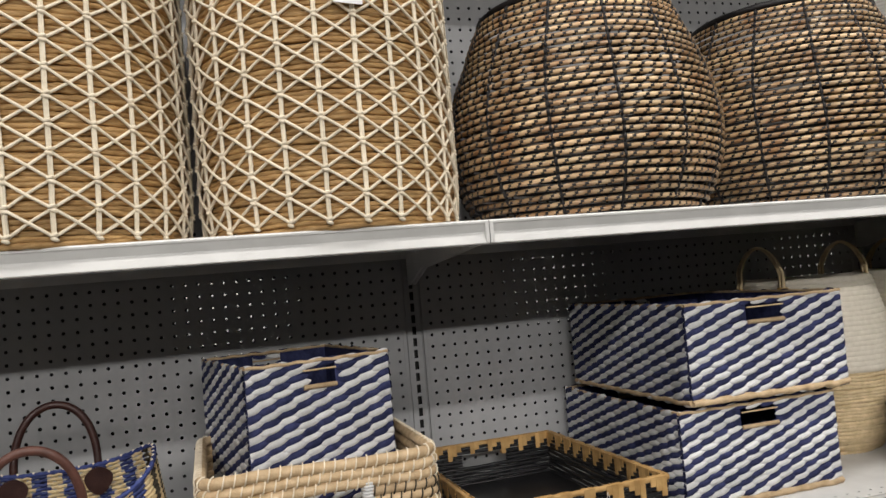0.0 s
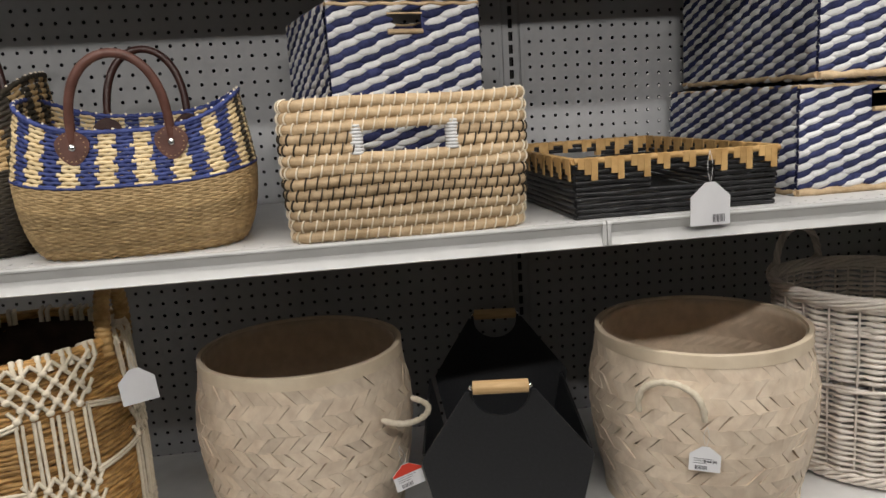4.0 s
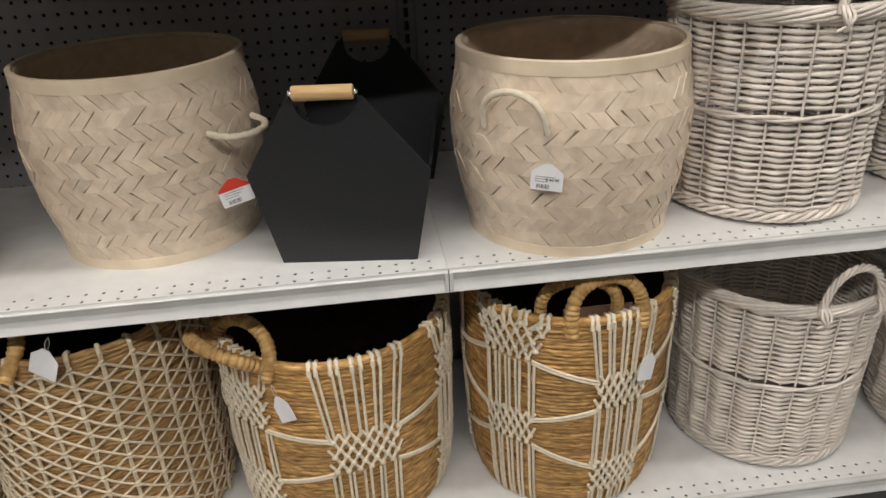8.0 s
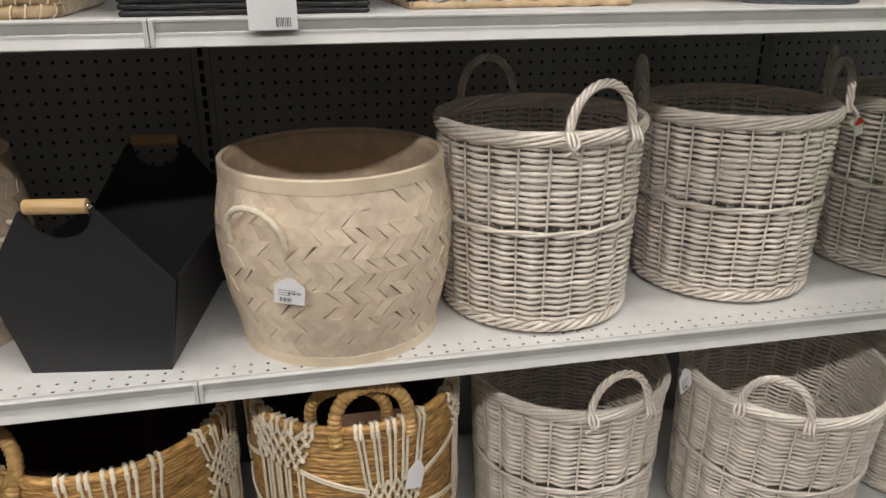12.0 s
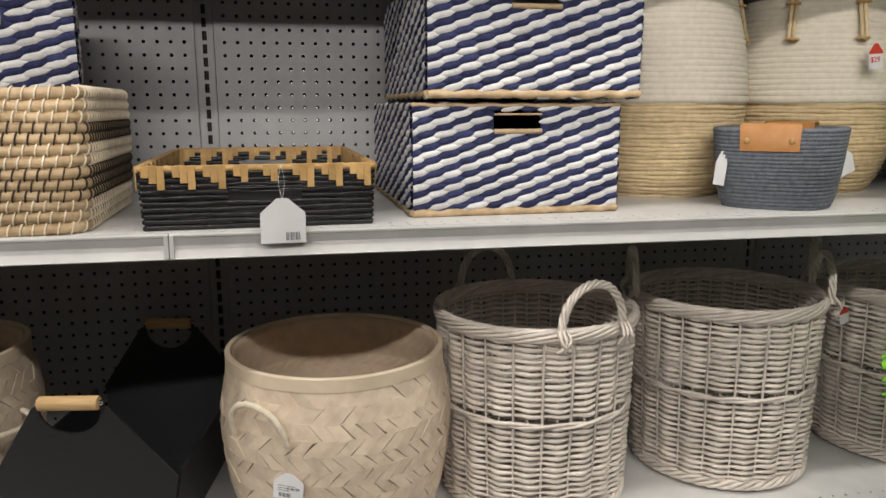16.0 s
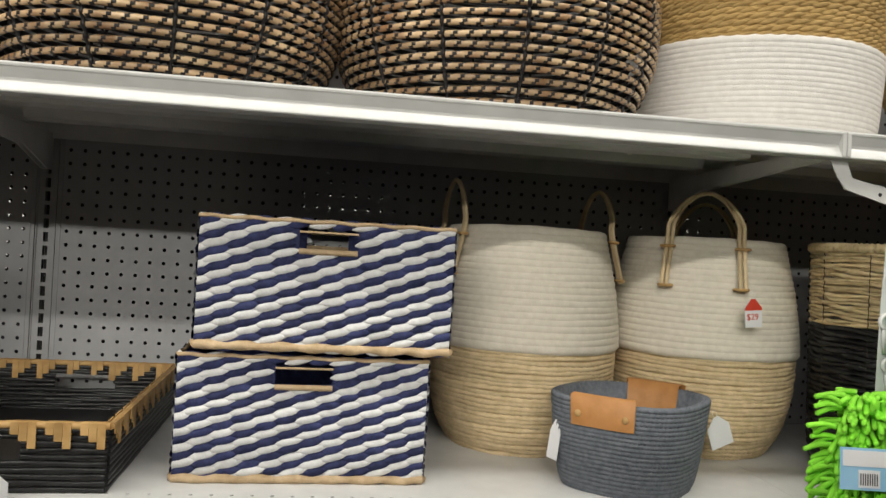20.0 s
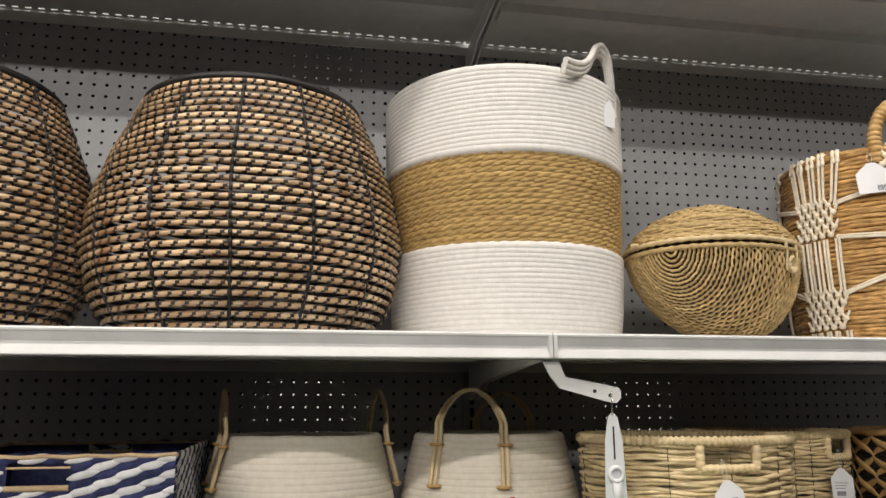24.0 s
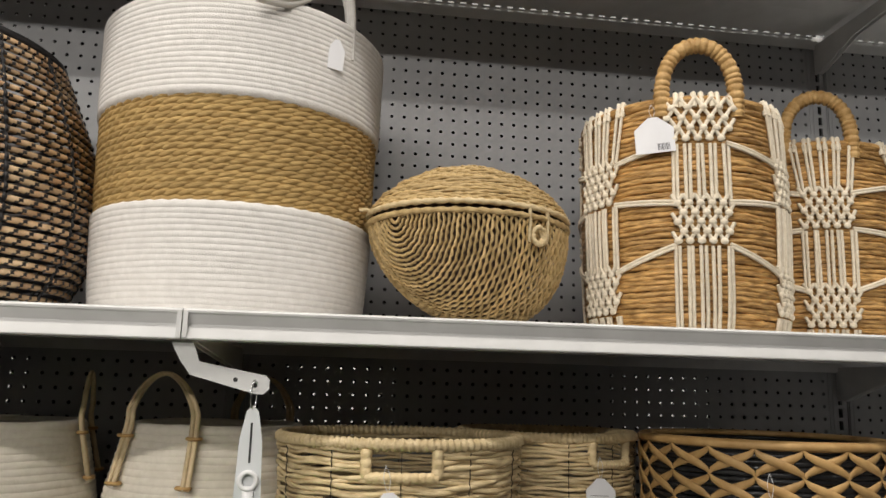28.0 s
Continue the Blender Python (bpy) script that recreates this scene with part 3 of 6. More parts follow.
def lattice_basket(label, h, r0, r1, at, turn=0.0, group="lattice baskets", cols=24, handles=True, row=0.037, m=CORD):
    th = thing("lattice_basket", label, "basket", at, group)
    prof = smooth_interp([(0, r0 * 0.97), (h * 0.12, r0), (h * 0.6, (r0 + r1) / 2), (h, r1)])
    rush_body(th, prof, h, int(h / 0.0076), 0.0047, LATRUSH, 110)
    step = 2 * math.pi / cols
    nrow = int((h - 0.01) / row)
    b, kn = Build(), Build()
    for i in range(cols):
        a = i * step + turn
        jit = [random.uniform(-0.012, 0.012) for _ in range(nrow + 2)]
        zs = [0.012 + j * row for j in range(nrow + 1)]
        for s in (-0.006, 0.006):
            p = np.array([on_wall(prof, a + s + jit[j] * 0.3, z, 0.0085) for j, z in enumerate(zs + [h - 0.004])])
            tube(b, p, 0.0024, 5, up=(math.cos(a), math.sin(a), 0.02))
        for j, z in enumerate(zs):
            for e in (-1, 1):
                blob(kn, on_wall(prof, a + random.uniform(-0.004, 0.004), z + e * 0.0028, 0.0105), 0.0042, 0.0060, 0.0030, n=7, m=5, rot=Matrix.Rotation(a, 3, "Z") @ Matrix.Rotation(e * 0.35, 3, "X"))
            if z + row <= h:
                for s in (0, 1):
                    za, zb = (z, z + row) if s == 0 else (z + row, z)
                    wall_cord(b, prof, a, za, a + step, zb, 0.0080 + 0.002 * s, 0.0024, 6, sag=random.uniform(-0.0012, 0.0022))
        p = np.array([on_wall(prof, a, h - 0.006, 0.0095), on_wall(prof, a, h + 0.006, 0.004), on_wall(prof, a, h + 0.002, -0.008), on_wall(prof, a, h - 0.02, -0.01)])
        tube(b, p, 0.0045, 5, up=(-math.sin(a), math.cos(a), 0))
    part("cord_net", b, m, th, "off-white cotton cord netting")
    part("knot_net", kn, m, th, "off-white cotton knots")["kind"] = "stuff"
    if handles:
        for a, up, ln in ((226, 0.038, 0.3), (240, 0.05, -0.9), (58, 0.06, 0.0)):
            wrapped_handle(th, math.radians(a), r1 - 0.006, h - 0.005, 0.062, up, 0.0115, WRAP, ln)
    return th


def macrame_basket(label, h, r0, r1, at, turn, handle_at, group="macrame baskets", n=6, handle_h=0.1, handle_w=0.06, lean=0.05, m=RUSH, squares=None, width=0.62, tilt=0.0):
    """A golden rush basket with cotton panels round it: knotted squares hung on straight strands, in two alternating heights."""
    th = thing("macrame_basket", label, "basket", at, group)
    prof = smooth_interp([(0, r0 * 0.95), (h * 0.08, r0), (h * 0.5, (r0 + r1) / 2 + 0.004), (h, r1)])
    rush_body(th, prof, h, int(h / 0.0076), 0.0048, m, 110)
    b = Build()
    tube(b, ring((0, 0), r1, h, 72), 0.0085, 7, True)
    part("rim", b, m, th)
    step = 2 * math.pi / n
    half = step * width / 2
    sq = squares or {0: [(0.80, 0.985), (0.36, 0.56)], 1: [(0.56, 0.76), (0.08, 0.28)]}
    cr = 0.0028
    for i in range(n):
        a = turn + i * step
        b = Build()
        grids = [(h * s0, h * s1) for s0, s1 in sq[i % 2]]
        strands = half * 0.86 * np.array((-1.0, -0.86, -0.56, -0.42, -0.12, 0.06, 0.32, 0.47, 0.84, 1.0))
        flare = 1.5 if sq[i % 2][0][1] > 0.9 else 1.3
        top, runs = h, []
        for g0, g1 in grids:
            runs.append((g1, top))
            top = g0
        runs.append((h * 0.015, top))
        for z0, z1 in runs:
            if z1 - z0 < 0.012:
                continue
            for s in strands:
                fan = flare if z1 >= h - 0.001 else 1.0
                wall_cord(b, prof, a + s, z0, a + s * fan + random.uniform(-0.008, 0.008), z1, 0.0078 + random.uniform(-0.001, 0.0015), cr, 6)
        for z0, z1 in grids:
            cols, rws = 6 if r1 > 0.17 else 5, max(4, int((z1 - z0) / 0.0135))
            spread = flare - 1 if z1 > 0.9 * h else 0.0
            dz = (z1 - z0) / rws
            for c in range(cols):
                for r in range(rws):
                    zz = z0 + dz * (r + 0.5)
                    wide = half * 0.85 * (1 + spread * (r + 0.5) / rws)
                    da = wide / cols
                    aa = a - wide + 2 * wide * (c + 0.5 * (r % 2) + 0.25) / cols
                    for sgn in (-1, 1):
                        wall_cord(b, prof, aa, zz, aa + sgn * da * 1.03, zz + dz, 0.0085, cr * 1.1, 4)
                    cc = on_wall(prof, aa, zz, 0.0100)
                    blob(b, cc, 0.0036, min(0.0066, da * 0.135), 0.0052, n=7, m=5, rot=Matrix.Rotation(aa, 3, "Z"))
        for s in strands:
            p = np.array([on_wall(prof, a + s * flare, h - 0.012, 0.008), on_wall(prof, a + s * flare, h + 0.0105, 0.004), on_wall(prof, a + s * flare, h + 0.006, -0.009), on_wall(prof, a + s * flare, h - 0.012, -0.010)])
            tube(b, p, 0.0042, 5, up=(-math.sin(a), math.cos(a), 0))
        part("macrame_panel", b, CORD, th, "off-white knotted cotton panel")
        here, there = sq[i % 2], sq[(i + 1) % 2]
        links = []
        for s0, s1 in here:
            for q0, q1 in there:
                if abs(s0 - q1) < 0.21:
                    links.append((s0 + 0.01, q1 - 0.01))
                if abs(s1 - q0) < 0.21:
                    links.append((s1 - 0.01, q0 + 0.01))
        for za, zb in links:
            b = Build()
            for d in (0, 0.011):
                wall_cord(b, prof, a + half * 0.8, h * (za - d), a + step - half * 0.8, h * (zb - d * 1.2), 0.0085, cr, 7)
            part("link_cord", b, CORD, th)
    for k, ha in enumerate(handle_at):
        wrapped_handle(th, ha, r1 - 0.006, h - 0.004, handle_w, handle_h, 0.0115, WRAP, lean[k] if isinstance(lean, tuple) else lean, tilt=tilt)
    return th


# ---- white wicker ----
def wicker_handle(th, ang, r, z, w, h, lean=0.0, name="handle"):
    q = arch(w, h, 36, 0.85)
    rad, tan = np.array((math.cos(ang), math.sin(ang), 0)), np.array((-math.sin(ang), math.cos(ang), 0))
    mid = rad * r + np.outer(q[:, 0], tan) + np.outer(q[:, 1], np.array((0, 0, 1)) + rad * lean) + np.array((0, 0, z))
    b = Build()
    s = np.linspace(0, 1, 36)
    for i in range(4):
        ph = 2 * math.pi * (s * 3.5 + i / 4)
        n2 = np.outer(np.cos(s * math.pi), -tan) + np.outer(np.sin(s * math.pi), np.array((0, 0, 1)))
        tube(b, mid + 0.0046 * (np.cos(ph)[:, None] * rad + np.sin(ph)[:, None] * n2), 0.0031, 6, up=tuple(rad))
    for sgn in (-1, 1):
        foot = rad * (r + 0.004) + sgn * w * tan + np.array((0, 0, z))
        for i in range(3):
            cord(b, [foot + tan * (i - 1) * 0.006 + np.array((0, 0, 0.012)), foot + rad * 0.012 + tan * (i - 1) * 0.008 + np.array((0, 0, -0.006)), foot + rad * 0.004 + tan * sgn * 0.012 * (i - 1) + np.array((0, 0, -0.022))], 0.0028, k=5, steps=7)
    return part(name, b, WICKER, th)


def wicker_basket(label, h, r0, r1, at, handle_at, group="white wicker baskets"):
    th = thing("wicker_basket", label, "basket", at, group)
    prof = interp([(0, r0), (0.03, r0 + 0.006), (h, r1)])
    N = 44
    a = np.arange(N * 8) * 2 * np.pi / (N * 8)
    b = Build()
    rows = int((h - 0.05) / 0.0100)
    for i in range(rows):
        z = 0.030 + (h - 0.057) * i / (rows - 1)
        if abs(z - h * 0.52) < 0.005:
            continue
        w = a * N / 2 + random.uniform(-0.22, 0.22) + 0.25 * np.sin(a * 3 + i)
        r = prof(z) + 0.0030 * np.sin(w) + 0.0005 * np.sin(a * 7 + i)
        zz = z + 0.0008 * np.sin(a * 5 + i * 0.7) + 0.0006 * np.sin(w + 1.1) + 0.0004 * np.sin(a * 23 + 2.1 * i)
        b.cut()
        tube(b, np.stack((r * np.cos(a), r * np.sin(a), zz), 1), (0.0036 + 0.0009 * np.sin(w)) * (0.92 + 0.16 * random.random()) * (1 + 0.06 * np.sin(a * 6 + 1.7 * i)), 6, True)
    part("weaver", b, WICKER, th, split=True)
    b = Build()
    for i in range(N):
        aa = (i + 0.5) * 2 * math.pi / N
        p = np.array([(prof(z) * math.cos(aa), prof(z) * math.sin(aa), z) for z in (0.005, h * 0.5, h - 0.01)])
        b.cut()
        tube(b, p, 0.0022, 5, up=(math.cos(aa), math.sin(aa), 0))
    part("stake", b, WICKER, th, split=True)
    for nm, z, R, rr, turns, cnt in (("rim_braid", h - 0.013, prof(h) + 0.003, 0.0038, 4, 8), ("waist_band", h * 0.52, prof(h * 0.52) + 0.004, 0.0034, 7, 2), ("base_braid", 0.016, prof(0.016) + 0.003, 0.0040, 12, 4)):
        b = Build()
        n = 220
        t = np.arange(n) * 2 * np.pi / n
        amp = 0.0092 if nm == "rim_braid" else (0.007 if nm == "base_braid" else 0.0028)
        for i in range(cnt):
            w = turns * t + i * 2 * np.pi / cnt
            r = R + amp * 0.55 * np.cos(w)
            b.cut()
            tube(b, np.stack((r * np.cos(t), r * np.sin(t), z + amp * np.sin(w)), 1), rr, 5, True)
        part(nm, b, WICKER, th, split=True)
    b = Build()
    lathe(b, [(0.001, 0.006), (r0 - 0.004, 0.006), (r0 - 0.004, 0.012), (0.001, 0.012)], 40)
    part("bottom", b, WICKER, th)
    for ha in handle_at:
        wicker_handle(th, ha, r1 + 0.002, h - 0.012, 0.058, 0.080, 0.04)
    return th


# ---- herringbone bamboo ----
def bamboo_basket(label, at, handle_at, droop, turn=0.0, slim=1.0):
    h = 0.300
    th = thing("bamboo_basket", label, "basket", at, "bamboo baskets")
    prof = smooth_interp([(0, 0.160), (0.02, 0.162), (0.09, 0.180), (0.165, 0.189), (0.215, 0.1885), (0.258, 0.178), (h, 0.1735)])
    N, rows, z0, z1 = 50, 11, 0.016, 0.281
    b = Build()
    dz = (z1 - z0) / rows
    da = 2 * math.pi / N
    for r in range(rows):
        s = 1 if r % 2 else -1
        za, zb = z0 + r * dz - 0.0012, z0 + (r + 1) * dz + 0.0012
        for i in range(N):
            a = turn + i * da + (0.5 * da if r % 4 > 1 else 0)
            slit = random.random() < (0.85 if 2 < r < 9 else 0.4)
            gap = 0.06 + 0.16 * random.random() if slit else 0.0
            lo, hi = (gap, 0.0) if (i + r) % 2 else (0.0, gap)
            lift0, lift1 = 0.0024 * random.random(), 0.0024 * random.random()
            sh = s * da * (1.05 + 0.1 * random.random())
            q = []
            for aa, z, out in ((a, za, lift1), (a + da * (1 - lo), za, lift0), (a + da * (1 - hi) + sh, zb, lift0), (a + sh, zb, lift1)):
                q.append(on_wall(prof, aa, z, out + 0.001))
            inner = [on_wall(prof, math.atan2(p[1], p[0]), p[2], -0.002) for p in q]
            b.add(q + inner, ([(0, 1, 3), (1, 2, 3)] if s > 0 else [(0, 1, 2), (0, 2, 3)]) + [(0, 4, 5, 1), (1, 5, 6, 2), (2, 6, 7, 3), (3, 7, 4, 0)])
    part("strip_weave", b, BAMBOO, th, smooth=False)["kind"] = "stuff"
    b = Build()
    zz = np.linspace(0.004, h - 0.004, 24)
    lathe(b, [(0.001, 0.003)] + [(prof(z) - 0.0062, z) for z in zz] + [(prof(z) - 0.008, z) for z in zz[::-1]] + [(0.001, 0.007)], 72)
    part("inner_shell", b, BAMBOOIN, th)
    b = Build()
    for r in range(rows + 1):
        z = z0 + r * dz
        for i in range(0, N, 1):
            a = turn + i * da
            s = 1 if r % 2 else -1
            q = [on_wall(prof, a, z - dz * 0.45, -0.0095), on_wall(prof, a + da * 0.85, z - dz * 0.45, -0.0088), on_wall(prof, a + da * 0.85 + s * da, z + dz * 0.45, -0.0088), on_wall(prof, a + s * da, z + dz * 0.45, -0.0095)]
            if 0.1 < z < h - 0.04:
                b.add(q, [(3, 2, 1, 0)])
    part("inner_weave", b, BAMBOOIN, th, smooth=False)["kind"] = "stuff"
    for nm, za, zb, o in (("rim", h - 0.021, h, 0.0032), ("foot_band", 0.0, 0.017, 0.003)):
        b = Build()
        ro = max(prof(za), prof(zb)) + o
        ri = ro - 0.0085 if nm == "rim" else min(prof(za), prof(zb)) - 0.006
        for pair in ([(ri, za), (ro, za)], [(ro, za), (ro, zb - 0.0012)], [(ro, zb - 0.0012), (ro - 0.0012, zb)], [(ro - 0.0012, zb), (ri, zb)], [(ri, zb), (ri, za)]):
            lathe(b, pair, 96)
        part(nm, b, BAMRIM, th, "smooth pale bamboo hoop")
    n = 40
    s = np.linspace(0, 1, n)
    for ha, dr in zip(handle_at, droop):
        rad, tan = np.array((math.cos(ha), math.sin(ha), 0)), np.array((-math.sin(ha), math.cos(ha), 0))
        w = 0.05
        u = np.cos(np.pi * (1 - s))
        bow = np.sin(np.pi * s) ** 0.7
        z = 0.203 + bow * 0.066 * (1 - dr) - bow * 0.006 * dr
        out = prof(0.2) + 0.002 + bow * (0.012 + 0.038 * dr)
        p = out[:, None] * rad + (w * u)[:, None] * tan + z[:, None] * np.array((0, 0, 1))
        sec = 1 + 0.14 * np.cos(2 * (np.arange(6) * np.pi / 3)[None] - 60 * s[:, None])
        b = Build()
        tube(b, p, 0.0052, 6, sec=sec)
        part("rope_handle", b, CORD, th, "white cotton rope handle")
    th.scale = (slim, slim, 1.0)
    return th


# ---- dark tan and black coiled baskets ----
def dark_basket(label, at):
    h = 0.393
    th = thing("dark_coiled_basket", label, "basket", at, "dark coiled baskets")
    prof = smooth_interp([(0, 0.197), (0.042, 0.227), (0.105, 0.249), (0.167, 0.254), (0.247, 0.238), (0.325, 0.207), (h, 0.177)])
    rows, dashes = 29, 72
    n = dashes * 10
    a = np.arange(n) * 2 * np.pi / n
    b = Build()
    tick = np.round(-2.2 * np.sin(np.arange(6) * np.pi / 3 + np.pi / 3)).astype(int)
    for i in range(rows):
        z = 0.004 + (h - 0.012) * (i + 0.5) / rows
        ph = (i * 4 + random.choice((0, 1, 3))) % 10
        black = ((np.arange(n)[:, None] + ph + tick[None]) % 10) > 6
        # Inward faces are coloured black too, standing for shade behind the gaps.
        black[:, 1:4] = True
        r = prof(z) + 0.0010 * np.sin(a * 9 + i)
        zz = z + 0.0006 * np.sin(a * 4 + i) + 0.0005 * np.sin(a * 7 + 2.3 * i)
        b.cut()
        tube(b, np.stack((r * np.cos(a), r * np.sin(a), zz), 1), 0.0046, 6, True, black.astype(int))
    part("coil", b, [DTAN, DBLACK], th, split=True)
    b = Build()
    tube(b, ring((0, 0), prof(h), h - 0.003, 90), 0.007, 7, True)
    part("rim", b, DBLACK, th, "black bound rim")
    b = Build()
    lathe(b, [(0.001, 0.003), (prof(0) - 0.004, 0.003), (prof(0) - 0.004, 0.008), (0.001, 0.008)], 60)
    part("bottom", b, DBLACK, th)
    for i in range(14):
        aa = i * 2 * math.pi / 14 + 0.012
        b = Build()
        zs = np.linspace(0.004, h - 0.008, 120)
        bead = np.abs(np.sin(np.linspace(0, rows * np.pi, 120))) ** 0.7
        tube(b, np.array([on_wall(prof, aa + 0.01 * math.sin(z * 20), z, -0.001 + 0.0042 * q) for z, q in zip(zs, bead)]), 0.0014 + 0.0020 * bead, 6, up=(math.cos(aa), math.sin(aa), 0))
        part("binding", b, DBLACK, th)
    return th


# ---- rope baskets ----
def rope_basket(at):
    h = 0.447
    th = thing("rope_basket", "tall white cotton rope basket with wide tan jute band", "basket", at)
    prof = smooth_interp([(0, 0.191), (0.03, 0.198), (0.2, 0.208), (h, 0.2140)])
    for nm, z0, z1, rows, m, lab in (("lower_coil", 0.0, 0.151, 19, ROPEW, "white cotton rope"), ("jute_coil", 0.151, 0.305, 17, JUTE, "tan twisted jute rope"), ("upper_coil", 0.305, h, 18, ROPEW, "white cotton rope")):
        b = Build()
        n = 360
        a = np.arange(n) * 2 * np.pi / n
        for i in range(rows):
            z = z0 + (z1 - z0) * (i + 0.5) / rows
            b.cut()
            if m is ROPEW:
                p = np.stack((prof(z) * np.cos(a), prof(z) * np.sin(a), z + 0.0006 * np.sin(a * 4 + i)), 1)
                tube(b, p, 0.0100 * (1 + 0.012 * np.sin(a * 61 + i)), 8, True)
                continue
            for k in (0, 1):
                w = 30 * a + np.pi * k + i * 1.9 + 0.5 * np.sin(a * 7 + i)
                r = prof(z) + 0.0017 * np.cos(w)
                tube(b, np.stack((r * np.cos(a), r * np.sin(a), z + 0.0024 * np.sin(w) + 0.0007 * np.sin(a * 4 + i)), 1), 0.0049 * (1 + 0.05 * np.sin(a * 23 + i)), 6, True)
        part(nm, b, m, th, lab, split=True)
    b = Build()
    lathe(b, [(0.001, 0.003), (0.188, 0.003), (0.205, h), (0.201, h), (0.18, 0.01), (0.001, 0.01)], 60)
    part("liner", b, ROPEW, th)
    for ang in (math.radians(-48), math.radians(132)):
        rad, tan = np.array((math.cos(ang), math.sin(ang), 0)), np.array((math.sin(ang), -math.cos(ang), 0))
        b = Build()
        for d in (-0.006, 0.002, 0.010):
            p = [rad * (0.2125 + d * 0.4) + tan * x + np.array((0, 0, h + z + d)) for x, z in ((0.14, -0.012), (0.09, 0.0), (0.055, 0.022), (0.03, 0.052), (0.005, 0.066), (-0.018, 0.056), (-0.028, 0.02), (-0.03, -0.02), (-0.03, -0.06))]
            cord(b, p, 0.0058, k=6, steps=40, up=tuple(rad))
        part("handle", b, ROPEW, th, "white rope loop handle")
    return th


def husk_basket(label, at, handle_at):
    h = 0.368
    th = thing("cream_rope_basket", label, "basket", at, "cream and husk baskets")
    prof = smooth_interp([(0, 0.118), (0.04, 0.143), (0.11, 0.159), (0.19, 0.161), (0.27, 0.151), (h, 0.128)])
    b = Build()
    coils(b, prof, 0.0, 0.176, 24, 0.0050, 160, 6, 0, swell=0.16, strands=70, wob=0.0012, ragged=0.0010)
    part("husk_coil", b, HUSK, th, "natural corn husk coil", split=True)
    b = Build()
    coils(b, prof, 0.176, h, 19, 0.0102, 120, 10, 0, wob=0.0008)
    part("rope_coil", b, CREAM, th, "cream cotton rope coil", split=True)
    b = Build()
    zz = np.linspace(0.004, h, 12)
    lathe(b, [(0.001, 0.003)] + [(prof(z) - 0.004, z) for z in zz] + [(prof(z) - 0.008, z) for z in zz[::-1]] + [(0.001, 0.01)], 48)
    part("liner", b, CREAM, th)
    for ang in handle_at:
        rad, tan = np.array((math.cos(ang), math.sin(ang), 0)), np.array((-math.sin(ang), math.cos(ang), 0))
        b = Build()
        for d in (-0.004, 0.004):
            w = 0.057 + d
            q = [(-w - 0.006, -0.082), (-w, 0.0), (-w * 0.95, 0.03), (-w * 0.55, 0.064), (0, 0.079), (w * 0.55, 0.064), (w * 0.95, 0.03), (w, 0.0), (w + 0.006, -0.082)]
            p = [rad * (prof(min(h, h + z)) + 0.009) + tan * x + np.array((0, 0, h + z)) for x, z in q]
            cord(b, p, 0.0037, k=6, steps=40, up=tuple(rad))
        part("handle", b, HUSK, th, "twisted husk strap handle")
        b = Build()
        for sg in (-1, 1):
            for z in (-0.012, -0.078):
                c = rad * (prof(h + z) + 0.009) + tan * sg * 0.0595 + np.array((0, 0, h + z))
                p = np.array([c + tan * 0.011 * math.cos(u) + rad * 0.007 * math.sin(u) for u in np.linspace(0, 2 * math.pi, 13)[:-1]])
                b.cut()
                tube(b, p, 0.0026, 5, True)
        part("handle_binding", b, TANSTRIP, th, "raffia binding", split=True)
    return th


